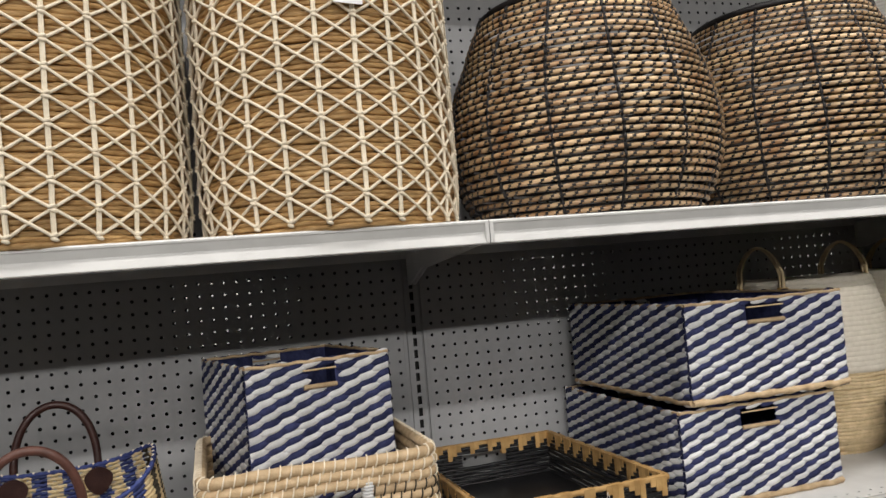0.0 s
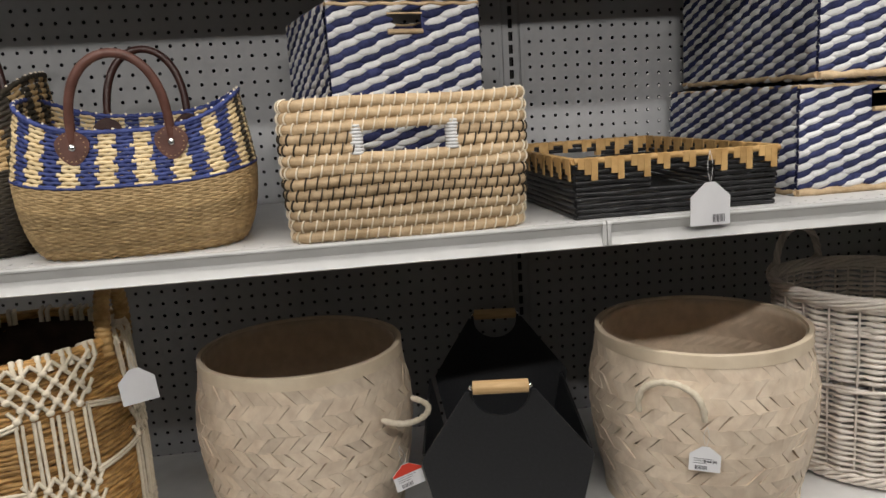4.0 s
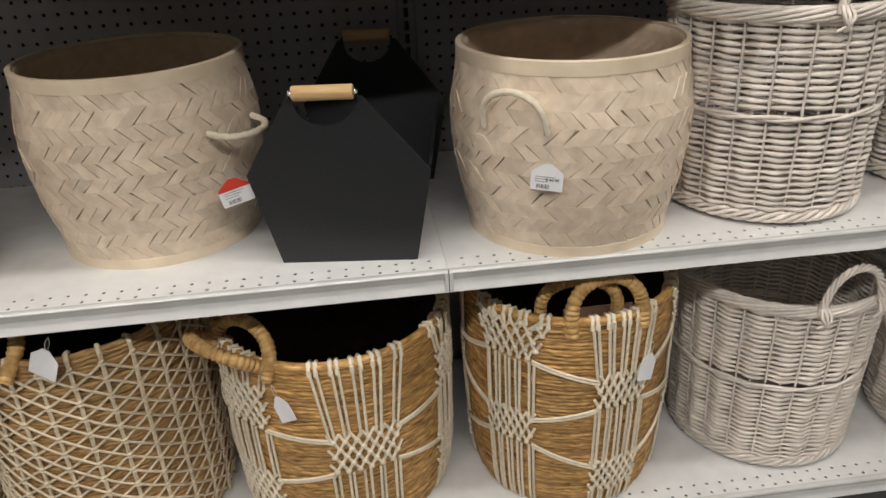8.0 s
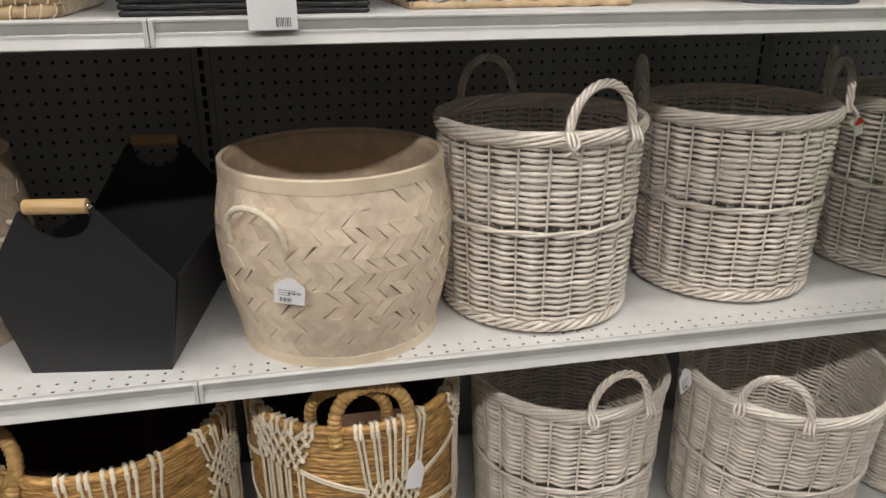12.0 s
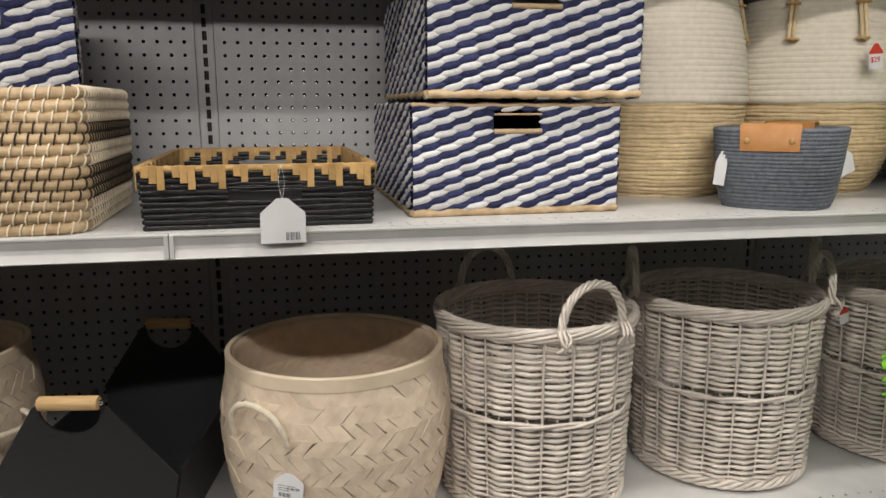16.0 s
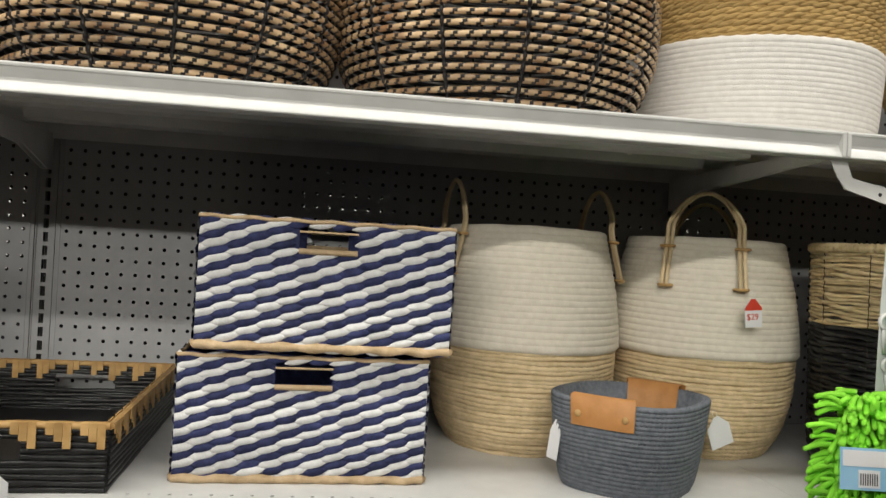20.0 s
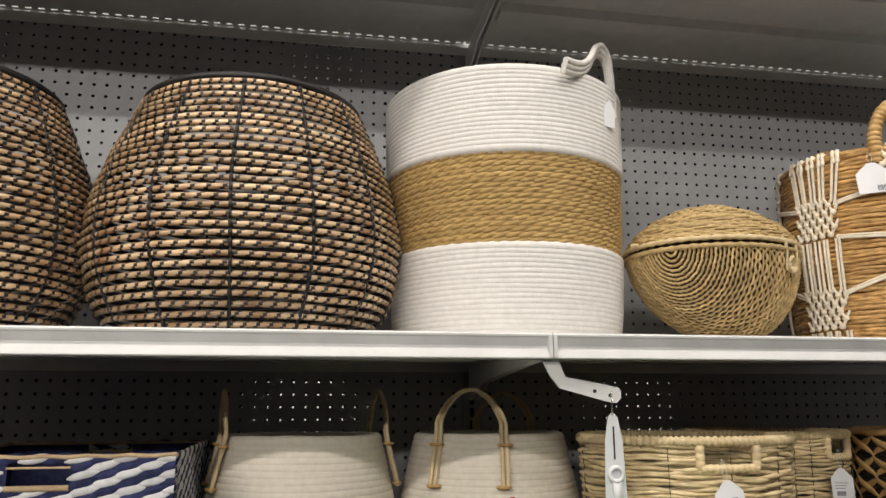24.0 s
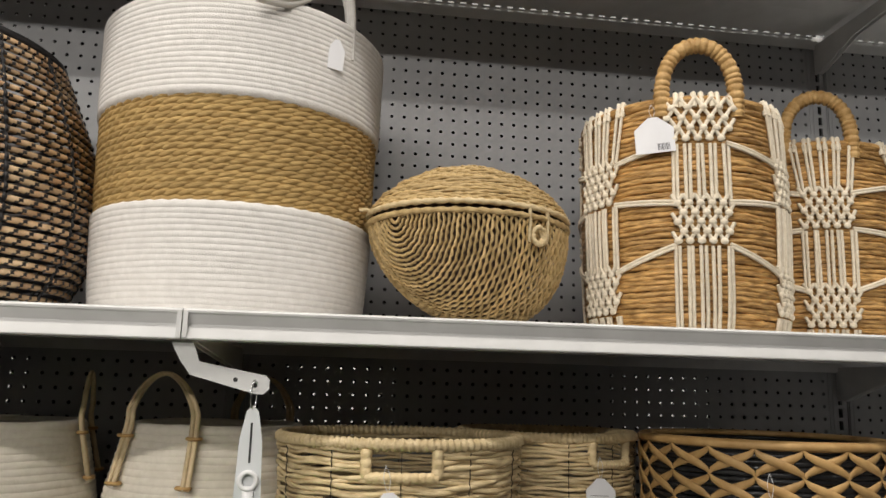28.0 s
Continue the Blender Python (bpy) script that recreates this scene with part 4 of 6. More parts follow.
def grey_bowl(at):
    th = thing("grey_rope_basket", "small grey rope basket with tan leather handles", "basket", at)
    h = 0.126
    prof = smooth_interp([(0, 0.086), (0.015, 0.093), (0.07, 0.102), (h, 0.108)])
    b = Build()
    coils(b, prof, 0.0, h, 21, 0.0040, 300, 6, 0, swell=0.3, strands=110)
    part("coil", b, GREYROPE, th, split=True)
    b = Build()
    lathe(b, [(0.001, 0.002), (0.083, 0.002), (0.104, h), (0.1005, h), (0.080, 0.008), (0.001, 0.008)], 48)
    part("liner", b, GREYROPE, th)
    for ang in (math.radians(-130), math.radians(50)):
        rad, tan = np.array((math.cos(ang), math.sin(ang), 0)), np.array((-math.sin(ang), math.cos(ang), 0))
        b = Build()
        n = 13
        rows = []
        for z, o in ((h - 0.034, 0.0065), (h + 0.006, 0.0065), (h + 0.009, 0.0), (h + 0.006, -0.0095), (h - 0.034, -0.0105)):
            zz = min(z, h)
            rows.append([on_wall(prof, ang + u, zz, o) + np.array((0, 0, z - zz)) for u in np.linspace(-0.42, 0.42, n)])
        outer = np.array(rows)
        inner = outer.copy()
        inner[:2] -= rad * 0.002
        inner[3:] += rad * 0.002
        inner[2] -= np.array((0, 0, 0.002))
        for s, q in ((1, outer), (-1, inner)):
            f = [(r * n + i, r * n + i + 1, (r + 1) * n + i + 1, (r + 1) * n + i)[::s] for r in range(4) for i in range(n - 1)]
            b.add(q.reshape(-1, 3), f)
        m = 5 * n
        edge = [i for i in range(n)] + [r * n + n - 1 for r in range(1, 5)] + [4 * n + i for i in range(n - 2, -1, -1)] + [r * n for r in range(3, 0, -1)]
        b.add(np.vstack((outer.reshape(-1, 3), inner.reshape(-1, 3))), [(edge[i], edge[i - 1], edge[i - 1] + m, edge[i] + m) for i in range(len(edge))])
        hd = part("leather_handle", b, TANLEATHER, th, "tan leather handle strip")
        for u in (-0.31, 0.31):
            b = Build()
            c = on_wall(prof, ang + u, h - 0.018, 0.0072)
            blob(b, c, 0.0022, 0.0052, 0.0052, n=10, m=5, rot=Matrix.Rotation(ang, 3, "Z"))
            part("rivet", b, TANSTRIP, hd, "brass rivet")
    ax = math.radians(-130)
    for ob in th.children_recursive:
        co = np.empty(len(ob.data.vertices) * 3)
        ob.data.vertices.foreach_get("co", co)
        co = co.reshape(-1, 3)
        u = np.arctan2(co[:, 1], co[:, 0]) - ax
        f = 0.965 / (np.abs(np.cos(u)) ** 2.8 + np.abs(np.sin(u)) ** 2.8) ** (1 / 2.8)
        co[:, :2] *= f[:, None]
        ob.data.vertices.foreach_set("co", co.ravel())
        ob.data.update()
    return th


# ---- rush and black baskets, and the diamond lattice one ----
def rush_basket(label, at, r, hole_at, h=0.372, split=0.243):
    th = thing("rush_basket", label, "basket", at, "rush and black baskets")
    prof = smooth_interp([(0, r * 0.88), (0.04, r * 0.93), (h, r)])
    hw = 0.26

    def rows_of(z0, z1, cnt, mats, nm, lab):
        b = Build()
        for i in range(cnt):
            z = z0 + (z1 - z0) * (i + 0.5) / cnt
            cut = h - 0.045 < z < h - 0.012
            if cut:
                a = np.linspace(hole_at + hw, hole_at + 2 * np.pi - hw, 110)
            else:
                a = np.arange(120) * 2 * np.pi / 120
            ph = random.random() * 6
            rr = prof(z) + 0.0018 * np.sin(a * 15 + np.pi * (i % 2)) + 0.0012 * np.sin(a * 7 + ph)
            zz = z + 0.0014 * np.sin(a * 4 + ph) + 0.0012 * np.sin(a * 11 + 2 * ph)
            b.cut()
            tube(b, np.stack((rr * np.cos(a), rr * np.sin(a), zz), 1), (z1 - z0) / cnt * 0.52 * (0.98 + 0.2 * np.sin(a * 13 + ph) + 0.14 * np.sin(a * 29 + 3 * ph)), 6, not cut)
        part(nm, b, mats, th, lab, split=True)

    rows_of(0.0, split, 30, BLACKROD, "black_strand", "black woven strand")
    rows_of(split, h - 0.011, 20, STRAW, "straw_strand", "pale straw strand")
    b = Build()
    n = 420
    a = np.arange(n) * 2 * np.pi / n
    tube(b, ring((0, 0), prof(h), h - 0.005, n), 0.0054 + 0.0034 * np.abs(np.sin(58 * a + 0.7 * np.sin(9 * a))), 7, True)
    part("twisted_rim", b, STRAW, th)
    b = Build()
    zz = h - 0.043
    for aa0 in (hole_at - hw, hole_at + hw):
        side = np.linspace(0, 1, 24)
        tube(b, np.array([on_wall(prof, aa0, zz + (h - 0.010 - zz) * u, 0.001) for u in side]), 0.0064 + 0.0012 * np.abs(np.sin(side * 9.4)), 7)
    tube(b, np.array([on_wall(prof, x, zz, 0.002) for x in np.linspace(hole_at - hw, hole_at + hw, 80)]), 0.0058 + 0.0012 * np.abs(np.sin(np.linspace(0, 30, 80))), 7)
    part("handle_binding", b, STRAW, th, "straw bound handle opening")
    for i in range(12):
        aa = hole_at + 0.52 + i * 2 * math.pi / 12
        b = Build()
        tube(b, np.array([on_wall(prof, aa, z, 0.0038 + 0.0014 * math.sin(z * 620)) for z in np.linspace(0.01, h - 0.014, 60)]), 0.0007, 4, up=(math.cos(aa), math.sin(aa), 0))
        part("twine", b, DARKGRASS, th, "thin dark twine")
    b = Build()
    lathe(b, [(0.001, 0.003), (prof(0) - 0.004, 0.003), (prof(split), split - 0.004), (prof(split) - 0.006, split - 0.004), (prof(0) - 0.01, 0.009), (0.001, 0.009)], 48)
    part("liner", b, BLACKROD, th)
    return th


def diamond_basket(at):
    th = thing("diamond_basket", "black basket with tan bamboo diamond lattice", "basket", at)
    h, r = 0.375, 0.176
    prof = smooth_interp([(0, r * 0.9), (0.05, r * 0.95), (h, r)])
    b = Build()
    coils(b, prof, 0.0, h - 0.006, 46, 0.0048, 110, 5, 0, wob=0.0006)
    part("coil", b, BLACKROD, th, split=True)
    N, rows = 19, 10
    dz = (h - 0.012) / rows
    for sgn in (-1, 1):
        b = Build()
        for i in range(N):
            a0 = i * 2 * math.pi / N
            z = np.linspace(0.004, h - 0.008, 60)
            u = (z - 0.004) / dz
            a = a0 + sgn * (2 * math.pi / N) * 0.5 * (np.cos(np.pi * u)) * 1.0
            out = 0.0075 + 0.0016 * sgn * np.sin(np.pi * u)
            p = np.array([on_wall(prof, x, zz, o) for x, zz, o in zip(a, z, out)])
            b.cut()
            tube(b, p, 0.0014 + 0.0056 * np.abs(np.sin(np.pi * u)) ** 0.9, 6, up=(math.cos(a0), math.sin(a0), 0), flat=0.28)
        part("lattice_strip", b, TANSTRIP, th, "tan split bamboo strip", split=True)
    b = Build()
    tube(b, ring((0, 0), prof(h) + 0.004, h - 0.004, 90), 0.0062, 6, True)
    tube(b, ring((0, 0), prof(h) - 0.003, h - 0.002, 90), 0.005, 6, True)
    part("rim", b, TANSTRIP, th)
    return th


def oval_lidded(at, turn):
    """A clam-shaped seagrass basket, lid hinged on a raised seam."""
    th = thing("lidded_basket", "round natural seagrass basket with domed lid and knot closure", "basket", pose(*at, 0, 0, turn))
    R, zs = 0.150, 0.160

    def halves(up, rows, nm):
        b = Build()
        n = 130
        a = np.arange(n) * 2 * np.pi / n
        for i in range(rows):
            u = (i + 0.5) / rows
            r = R * ((1 - u ** 1.55) ** 0.62 if up else (1 - u ** 2.4) ** 0.55) + 0.002
            z = zs + (0.006 + 0.084 * u if up else -0.010 - 0.144 * u)
            r = max(r, 0.01)
            rr = r + 0.0018 * np.sin(a * 36 + np.pi * (i % 2))
            zz = z + 0.0016 * np.sin(a * 2 + i) + 0.0008 * np.sin(a * 13 + i * 2.1)
            b.cut()
            tube(b, np.stack((rr * np.cos(a), 0.9 * rr * np.sin(a), zz), 1), 0.0027, 5, True, sec=1 + 0.22 * np.cos(2 * (np.arange(5) * 1.2566)[None] - 70 * a[:, None]))
        part(nm, b, BOWLGRASS, th, split=True)

    for i, ph in enumerate(np.linspace(-math.pi / 2 + 0.05, math.pi / 2 - 0.05, 66)):
        b = Build()
        t = np.linspace(0, math.pi, 64)
        out = 1 + 0.013 * np.sin(t * 44 + math.pi * (i % 2))
        x, z = R * math.cos(ph) ** 0.9 * np.cos(t) * out, zs - 0.008 - 0.148 * math.cos(ph) ** 0.85 * np.sin(t) ** 1.12 * out
        y = np.full(64, R * math.sin(ph)) + 0.0012 * np.sin(t * 17 + i)
        ca, sa = math.cos(-1.05), math.sin(-1.05)
        tube(b, np.stack((x * ca - y * sa + 0.026 * ((zs - z) / 0.15) ** 1.5, 0.9 * (x * sa + y * ca), z), 1), 0.0024 * (1 + 0.22 * np.sin(t * 44 + np.pi * (i % 2))), 5, up=(-sa, ca, 0))
        part("bowl_strand", b, BOWLGRASS, th)
    halves(True, 25, "lid_strand")
    # Dark backing added behind the strands to stand for shade in their gaps.
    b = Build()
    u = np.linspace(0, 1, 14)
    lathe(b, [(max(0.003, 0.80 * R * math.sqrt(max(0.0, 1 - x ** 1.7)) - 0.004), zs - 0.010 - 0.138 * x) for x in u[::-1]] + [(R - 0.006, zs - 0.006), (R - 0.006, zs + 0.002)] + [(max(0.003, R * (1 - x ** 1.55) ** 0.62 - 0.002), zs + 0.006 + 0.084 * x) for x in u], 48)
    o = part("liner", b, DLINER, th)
    o.scale = (1, 0.9, 1)
    for z, nm in ((zs + 0.005, "lid_rim"), (zs - 0.008, "bowl_rim")):
        b = Build()
        n = 160
        a = np.arange(n) * 2 * np.pi / n
        sec = 1 + 0.25 * np.cos(2 * (np.arange(6) * np.pi / 3)[None] - 50 * a[:, None])
        p = ring((0, 0), R + 0.004, z, n)
        p[:, 1] *= 0.9
        tube(b, p, 0.0044, 6, True, sec=sec)
        part(nm, b, STRAW if nm == "lid_rim" else BOWLGRASS, th)
    b = Build()
    ka = math.radians(-66)
    c = np.array((R * math.cos(ka), 0.9 * R * math.sin(ka), zs - 0.035)) * np.array((1.03, 1.03, 1))
    for i in range(4):
        rot = Matrix.Rotation(ka, 3, "Z") @ Matrix.Rotation(i * 0.8, 3, "X")
        p = np.array([c + np.array(rot @ Vector((0.003 * math.cos(2 * u), 0.013 * math.cos(u), 0.013 * math.sin(u) * 0.7))) for u in np.linspace(0, 2 * math.pi, 15)[:-1]])
        tube(b, p, 0.0034, 5, True)
    part("knot", b, STRAW, th, "knotted straw toggle")
    b = Build()
    for d in (-0.11, 0.11):
        k2 = ka + d
        cord(b, [np.array((R * math.cos(k2), 0.9 * R * math.sin(k2), zs + 0.012)), np.array((R * 1.05 * math.cos(k2), 0.945 * R * math.sin(k2), zs - 0.005)), np.array((R * 1.03 * math.cos(k2), 0.93 * R * math.sin(k2), zs - 0.045))], 0.0028, k=5, steps=9)
    part("closing_loop", b, STRAW, th)
    b = Build()
    cord(b, [(-R - 0.002, -0.01, zs + 0.004), (-R - 0.012, -0.014, zs + 0.008), (-R - 0.022, -0.012, zs + 0.006)], 0.0028, k=5, steps=6)
    part("loose_end", b, STRAW, th)
    return th


# ---- navy and white paper boxes ----
def weave_side(w, h, rows, length, shift, hole=None, lean=0.2, single=False):
    """A wall of paper pillows, w wide and h high, at y = 0, facing -y; alternate colours step along row by row."""
    b = Build()
    pz = h / rows
    n, m = 7, 4
    cnt = int(w / length) + 3
    u = np.linspace(-1, 1, n)
    for r in range(rows):
        b.cut()
        z = pz * (r + 0.5)
        off = (r * shift) % (2 * length)
        for i in range(-2, cnt):
            col = i % 2
            xc = (i + 0.5) * length + off - length + random.uniform(-0.002, 0.002)
            reach = length * (0.71 if col else 0.64)
            x0, x1 = max(0.0, xc - reach), min(w, xc + reach)
            if x1 - x0 < 0.004:
                continue
            if hole and hole[0] < (x0 + x1) / 2 < hole[1] and hole[2] < z < hole[3]:
                continue
            xs = (x0 + x1) / 2 + u * (x1 - x0) / 2
            full = np.sqrt(np.clip(1 - (np.abs(xs - xc) / (reach * 1.02)) ** 1.7, 0.02, 1))
            zc = z + (lean + random.uniform(-0.05, 0.05)) * (xs - xc) + random.uniform(-0.0008, 0.0008)
            zc = np.clip(zc, 0.001, h - 0.001)
            hh = pz * (0.64 if col else 0.68) * full * random.uniform(0.86, 1.1)
            dd = 0.0048 * full ** 0.7 * random.uniform(0.75, 1.15) * (0.92 if col else 0.86) * (1 + 0.12 * np.sin(u * 5 + random.uniform(0, 6)))
            rows_v = []
            for s, dep in ((-1, 0), (-0.72, 0.78), (random.uniform(-0.3, 0.3), 1.0), (0.72, 0.78), (1, 0)):
                rows_v.append(np.stack((xs, -dd * dep, zc + s * hh), 1))
            v = np.array(rows_v)
            f = [(a * n + c, a * n + c + 1, (a + 1) * n + c + 1, (a + 1) * n + c) for a in range(4) for c in range(n - 1)]
            if single:
                b.cut()
            b.add(v.reshape(-1, 3), f, col)
    return b


def paper_box(label, at, w, d, h, rows, hole=True, group="navy and white boxes"):
    """at: the pose of the front left bottom corner; x along the front, y to the back."""
    th = thing("woven_paper_box", label, "storage box", at, group)
    hx = (w * 0.38, w * 0.61, h - 0.042, h - 0.012)
    for ln, slot, m in ((w, hx, pose(0, 0, 0)), (d, None, pose(0, d, 0, 0, 0, -90)), (d, None, pose(w, 0, 0, 0, 0, 90)), (w, hx, pose(w, d, 0, 0, 0, 180))):
        face = m.translation.length < 1e-6
        for o in part("paper_twist" if face else "paper_strand", weave_side(ln, h, rows, 0.029, 0.0272, slot if hole else None, single=face), [NAVY, PAPER], th, split=True):
            o.matrix_local = m
            if not face:
                o["kind"] = "stuff"
    b = Build()
    t = 0.003
    zt = h - 0.045 if hole else h - 0.004
    box(b, t, w - t, t - 0.003, t, 0.002, zt)
    box(b, t, w - t, d - t, d - t + 0.003, 0.002, zt)
    if hole:
        for y in (t - 0.003, d - t):
            box(b, t, hx[0], y, y + 0.003, zt, h - 0.004)
            box(b, hx[1], w - t, y, y + 0.003, zt, h - 0.004)
    box(b, t - 0.003, t, t, d - t, 0.002, h - 0.004)
    box(b, w - t, w - t + 0.003, t, d - t, 0.002, h - 0.004)
    box(b, t, w - t, t, d - t, 0.002, 0.006)
    part("liner", b, NAVY, th, smooth=False)
    for nm, z, rr in (("top_edge", h - 0.002, 0.0028), ("base_edge", 0.005, 0.0058)):
        b = Build()
        n = 60
        for (xa, ya), (xb, yb) in (((0, 0), (w, 0)), ((w, 0), (w, d)), ((w, d), (0, d)), ((0, d), (0, 0))):
            s = np.linspace(0, 1, n)
            p = np.stack((xa + (xb - xa) * s, ya + (yb - ya) * s, z + 0.0008 * np.sin(s * 40 + xa * 9)), 1)
            p[:, 1] -= 0.003 if ya == yb == 0 else 0
            sec = 1 + (0.05 if rr < 0.004 else 0.2) * np.cos(2 * (np.arange(6) * np.pi / 3)[None] - 45 * s[:, None])
            tube(b, p, rr, 6, sec=sec)
        part(nm, b, RUSHL, th, "natural rush edge")
    if hole:
        b = Build()
        for y in (-0.004, d + 0.002):
            cord(b, [(hx[0], y, hx[2]), (hx[1], y, hx[2])], 0.004)
            b.cut()
            cord(b, [(hx[0], y, h - 0.016), (hx[1], y, h - 0.016)], 0.0016)
            b.cut()
        part("handle_edge", b, RUSHL, th, "rush bound handle slot", split=True)
    return th


def rounded_loop(w, d, rad, n_side=30, n_corner=6):
    """Points of a rounded rectangle from (0, 0) to (w, d), starting at the front left, going right."""
    pts = []
    for cx, cy, a0 in ((w - rad, rad, -90), (w - rad, d - rad, 0), (rad, d - rad, 90), (rad, rad, 180)):
        for i in range(n_corner + 1):
            a = math.radians(a0 + 90 * i / n_corner)
            pts.append((cx + rad * math.cos(a), cy + rad * math.sin(a)))
    p = np.array(pts + [pts[0]])
    d_ = np.concatenate(([0], np.cumsum(np.linalg.norm(np.diff(p, axis=0), axis=1))))
    total = 4 * n_side
    s = np.linspace(0, d_[-1], total, endpoint=False)
    return np.stack((np.interp(s, d_, p[:, 0]), np.interp(s, d_, p[:, 1])), 1), d_[-1]


def stitched_basket(at):
    """A rectangular coiled rush basket with white and dark stitches and a slot handle."""
    th = thing("stitched_rush_basket", "rectangular coiled rush basket with white and brown stitching", "basket", at)
    rows, rr, w0, d0 = 13, 0.0085, 0.319, 0.345
    pitch = 0.0148
    for i in range(rows):
        g = 0.004 * i / rows
        w, d = w0 + 2 * g + 0.008 * math.sin(i / rows * 3.1), d0 + 2 * g
        path, total = rounded_loop(w, d, 0.028, 36)
        z = rr + i * pitch
        bul = 0.004 * math.sin(i / rows * 3.1)
        p3 = np.column_stack((path[:, 0] - g - bul, path[:, 1] - g, np.full(len(path), z) + 0.0015 * np.sin(path[:, 0] * 23 + i)))
        gap = i in (8, 9)
        b = Build()
        if gap:
            keep_p = ~((p3[:, 1] < 0.02) & (p3[:, 0] > 0.092) & (p3[:, 0] < 0.222))
            first = np.where(~keep_p)[0].max() + 1
            order = np.roll(np.arange(len(p3)), -first)
            order = order[keep_p[order]]
            tube(b, p3[order], rr, 8, sec=1 + 0.07 * np.sin(np.arange(8)[None] * 2.1 + order[:, None] * 1.3))
        else:
            tube(b, p3, rr, 8, True, sec=1 + 0.07 * np.sin(np.arange(8)[None] * 2.1 + np.arange(len(p3))[:, None] * 1.3))
        co = part("coil", b, RUSHL, th)
        b = Build()
        dark = i in (3, 4, 5, 8, 9)
        cnt = int(total / 0.0150)
        s_i = (np.arange(cnt) + 0.5 * (i % 2)) / cnt * len(p3)
        nxt = np.roll(p3, -1, 0)
        for s in s_i:
            k0 = int(s) % len(p3)
            c = p3[k0] + (nxt[k0] - p3[k0]) * (s % 1)
            if gap and c[1] < 0.02 and 0.088 < c[0] < 0.226:
                continue
            t = unit(nxt[k0] - p3[k0])
            o = np.array((t[1], -t[0], 0))
            q = [c + o * (rr + 0.0012) * math.cos(u) + np.array((0, 0, (rr + 0.0012) * math.sin(u))) + t * 0.0022 * math.sin(u) for u in np.linspace(-1.75, 1.75, 8)]
            tube(b, q, 0.0013, 4, up=tuple(t))
        part("stitches", b, DARKGRASS if dark else CORD, co, "dark brown stitches" if dark else "white stitches")
    for x in (0.090, 0.222):
        b = Build()
        for i in range(9):
            z = rr + 7.5 * pitch + i * 0.0045
            p = np.array([(x + 0.008 * math.cos(u), 0.0 + 0.011 * math.sin(u), z) for u in np.linspace(0, 2 * math.pi, 13)[:-1]])
            tube(b, p, 0.0026, 5, True)
            b.cut()
        part("handle_wrap", b, PAPER, th, "white cord wrap beside the handle slot", split=True)
    b = Build()
    box(b, 0.012, w0 - 0.012, 0.012, d0 - 0.012, 0.001, 0.006)
    part("bottom", b, RUSHL, th)
    return th


def black_tray(at):
    """A black rod tray with a stepped tan binding along the rim."""
    th = thing("black_tray_basket", "black woven tray basket with stepped tan rim pattern", "tray", at)
    w, d, h = 0.311, 0.435, 0.088
    rows = 10
    hole = (0.112, 0.212)
    for i in range(rows):
        z = 0.0042 + i * (h - 0.006) / rows
        g = 0.0035 * i / rows
        b = Build()
        for (xa, ya), (xb, yb) in (((-g, -g), (w + g, -g)), ((w + g, -g), (w + g, d + g)), ((w + g, d + g), (-g, d + g)), ((-g, d + g), (-g, -g))):
            s = np.linspace(0, 1, 26)
            p = np.stack((xa + (xb - xa) * s, ya + (yb - ya) * s, z + 0.0007 * np.sin(s * 17 + i * 2)), 1)
            b.cut()
            if i in (5, 6, 7) and ya == yb:
                for keep_x in (p[p[:, 0] < hole[0]], p[p[:, 0] > hole[1]]):
                    b.cut()
                    tube(b, keep_x, 0.0039, 6)
            else:
                tube(b, p, 0.0039, 6)
        part("rod", b, BLACKROD, th, split=True)
    b = Build()
    box(b, 0.003, w - 0.003, 0.003, d - 0.003, 0.001, 0.005)
    part("bottom", b, BLACKROD, th, smooth=False)
    g = 0.0045
    b = Build()
    for (xa, ya), (xb, yb) in (((-g, -g), (w + g, -g)), ((w + g, -g), (w + g, d + g)), ((w + g, d + g), (-g, d + g)), ((-g, d + g), (-g, -g))):
        s = np.linspace(0, 1, 70)
        tube(b, np.stack((xa + (xb - xa) * s, ya + (yb - ya) * s, np.full(70, h - 0.003) + 0.0004 * np.sin(s * 120)), 1), 0.0050, 6)
    part("rim", b, TANSTRIP, th, "tan bound rim")
    for side in range(4):
        ln = w if side % 2 == 0 else d
        b = Build()
        k = int(ln / 0.0099)
        for i in range(k):
            x = (i + 0.5) * ln / k
            dp = (0.011, 0.019, 0.028, 0.0)[i % 4]
            if dp == 0 or (side in (0, 2) and hole[0] < x < hole[1] and dp > 0.02):
                continue
            b.cut()
            for out in (-0.0092, 0.0005):
                box(b, x - 0.0048, x + 0.0048, out, out + 0.0018, h - 0.003 - dp, h + 0.001)
        for o in part("stepped_binding", b, TANSTRIP, th, "tan stepped rim binding", smooth=False, split=True):
            o.matrix_local = (pose(0, 0, 0), pose(w, 0, 0, 0, 0, 90), pose(w, d, 0, 0, 0, 180), pose(0, d, 0, 0, 0, -90))[side]
    return th


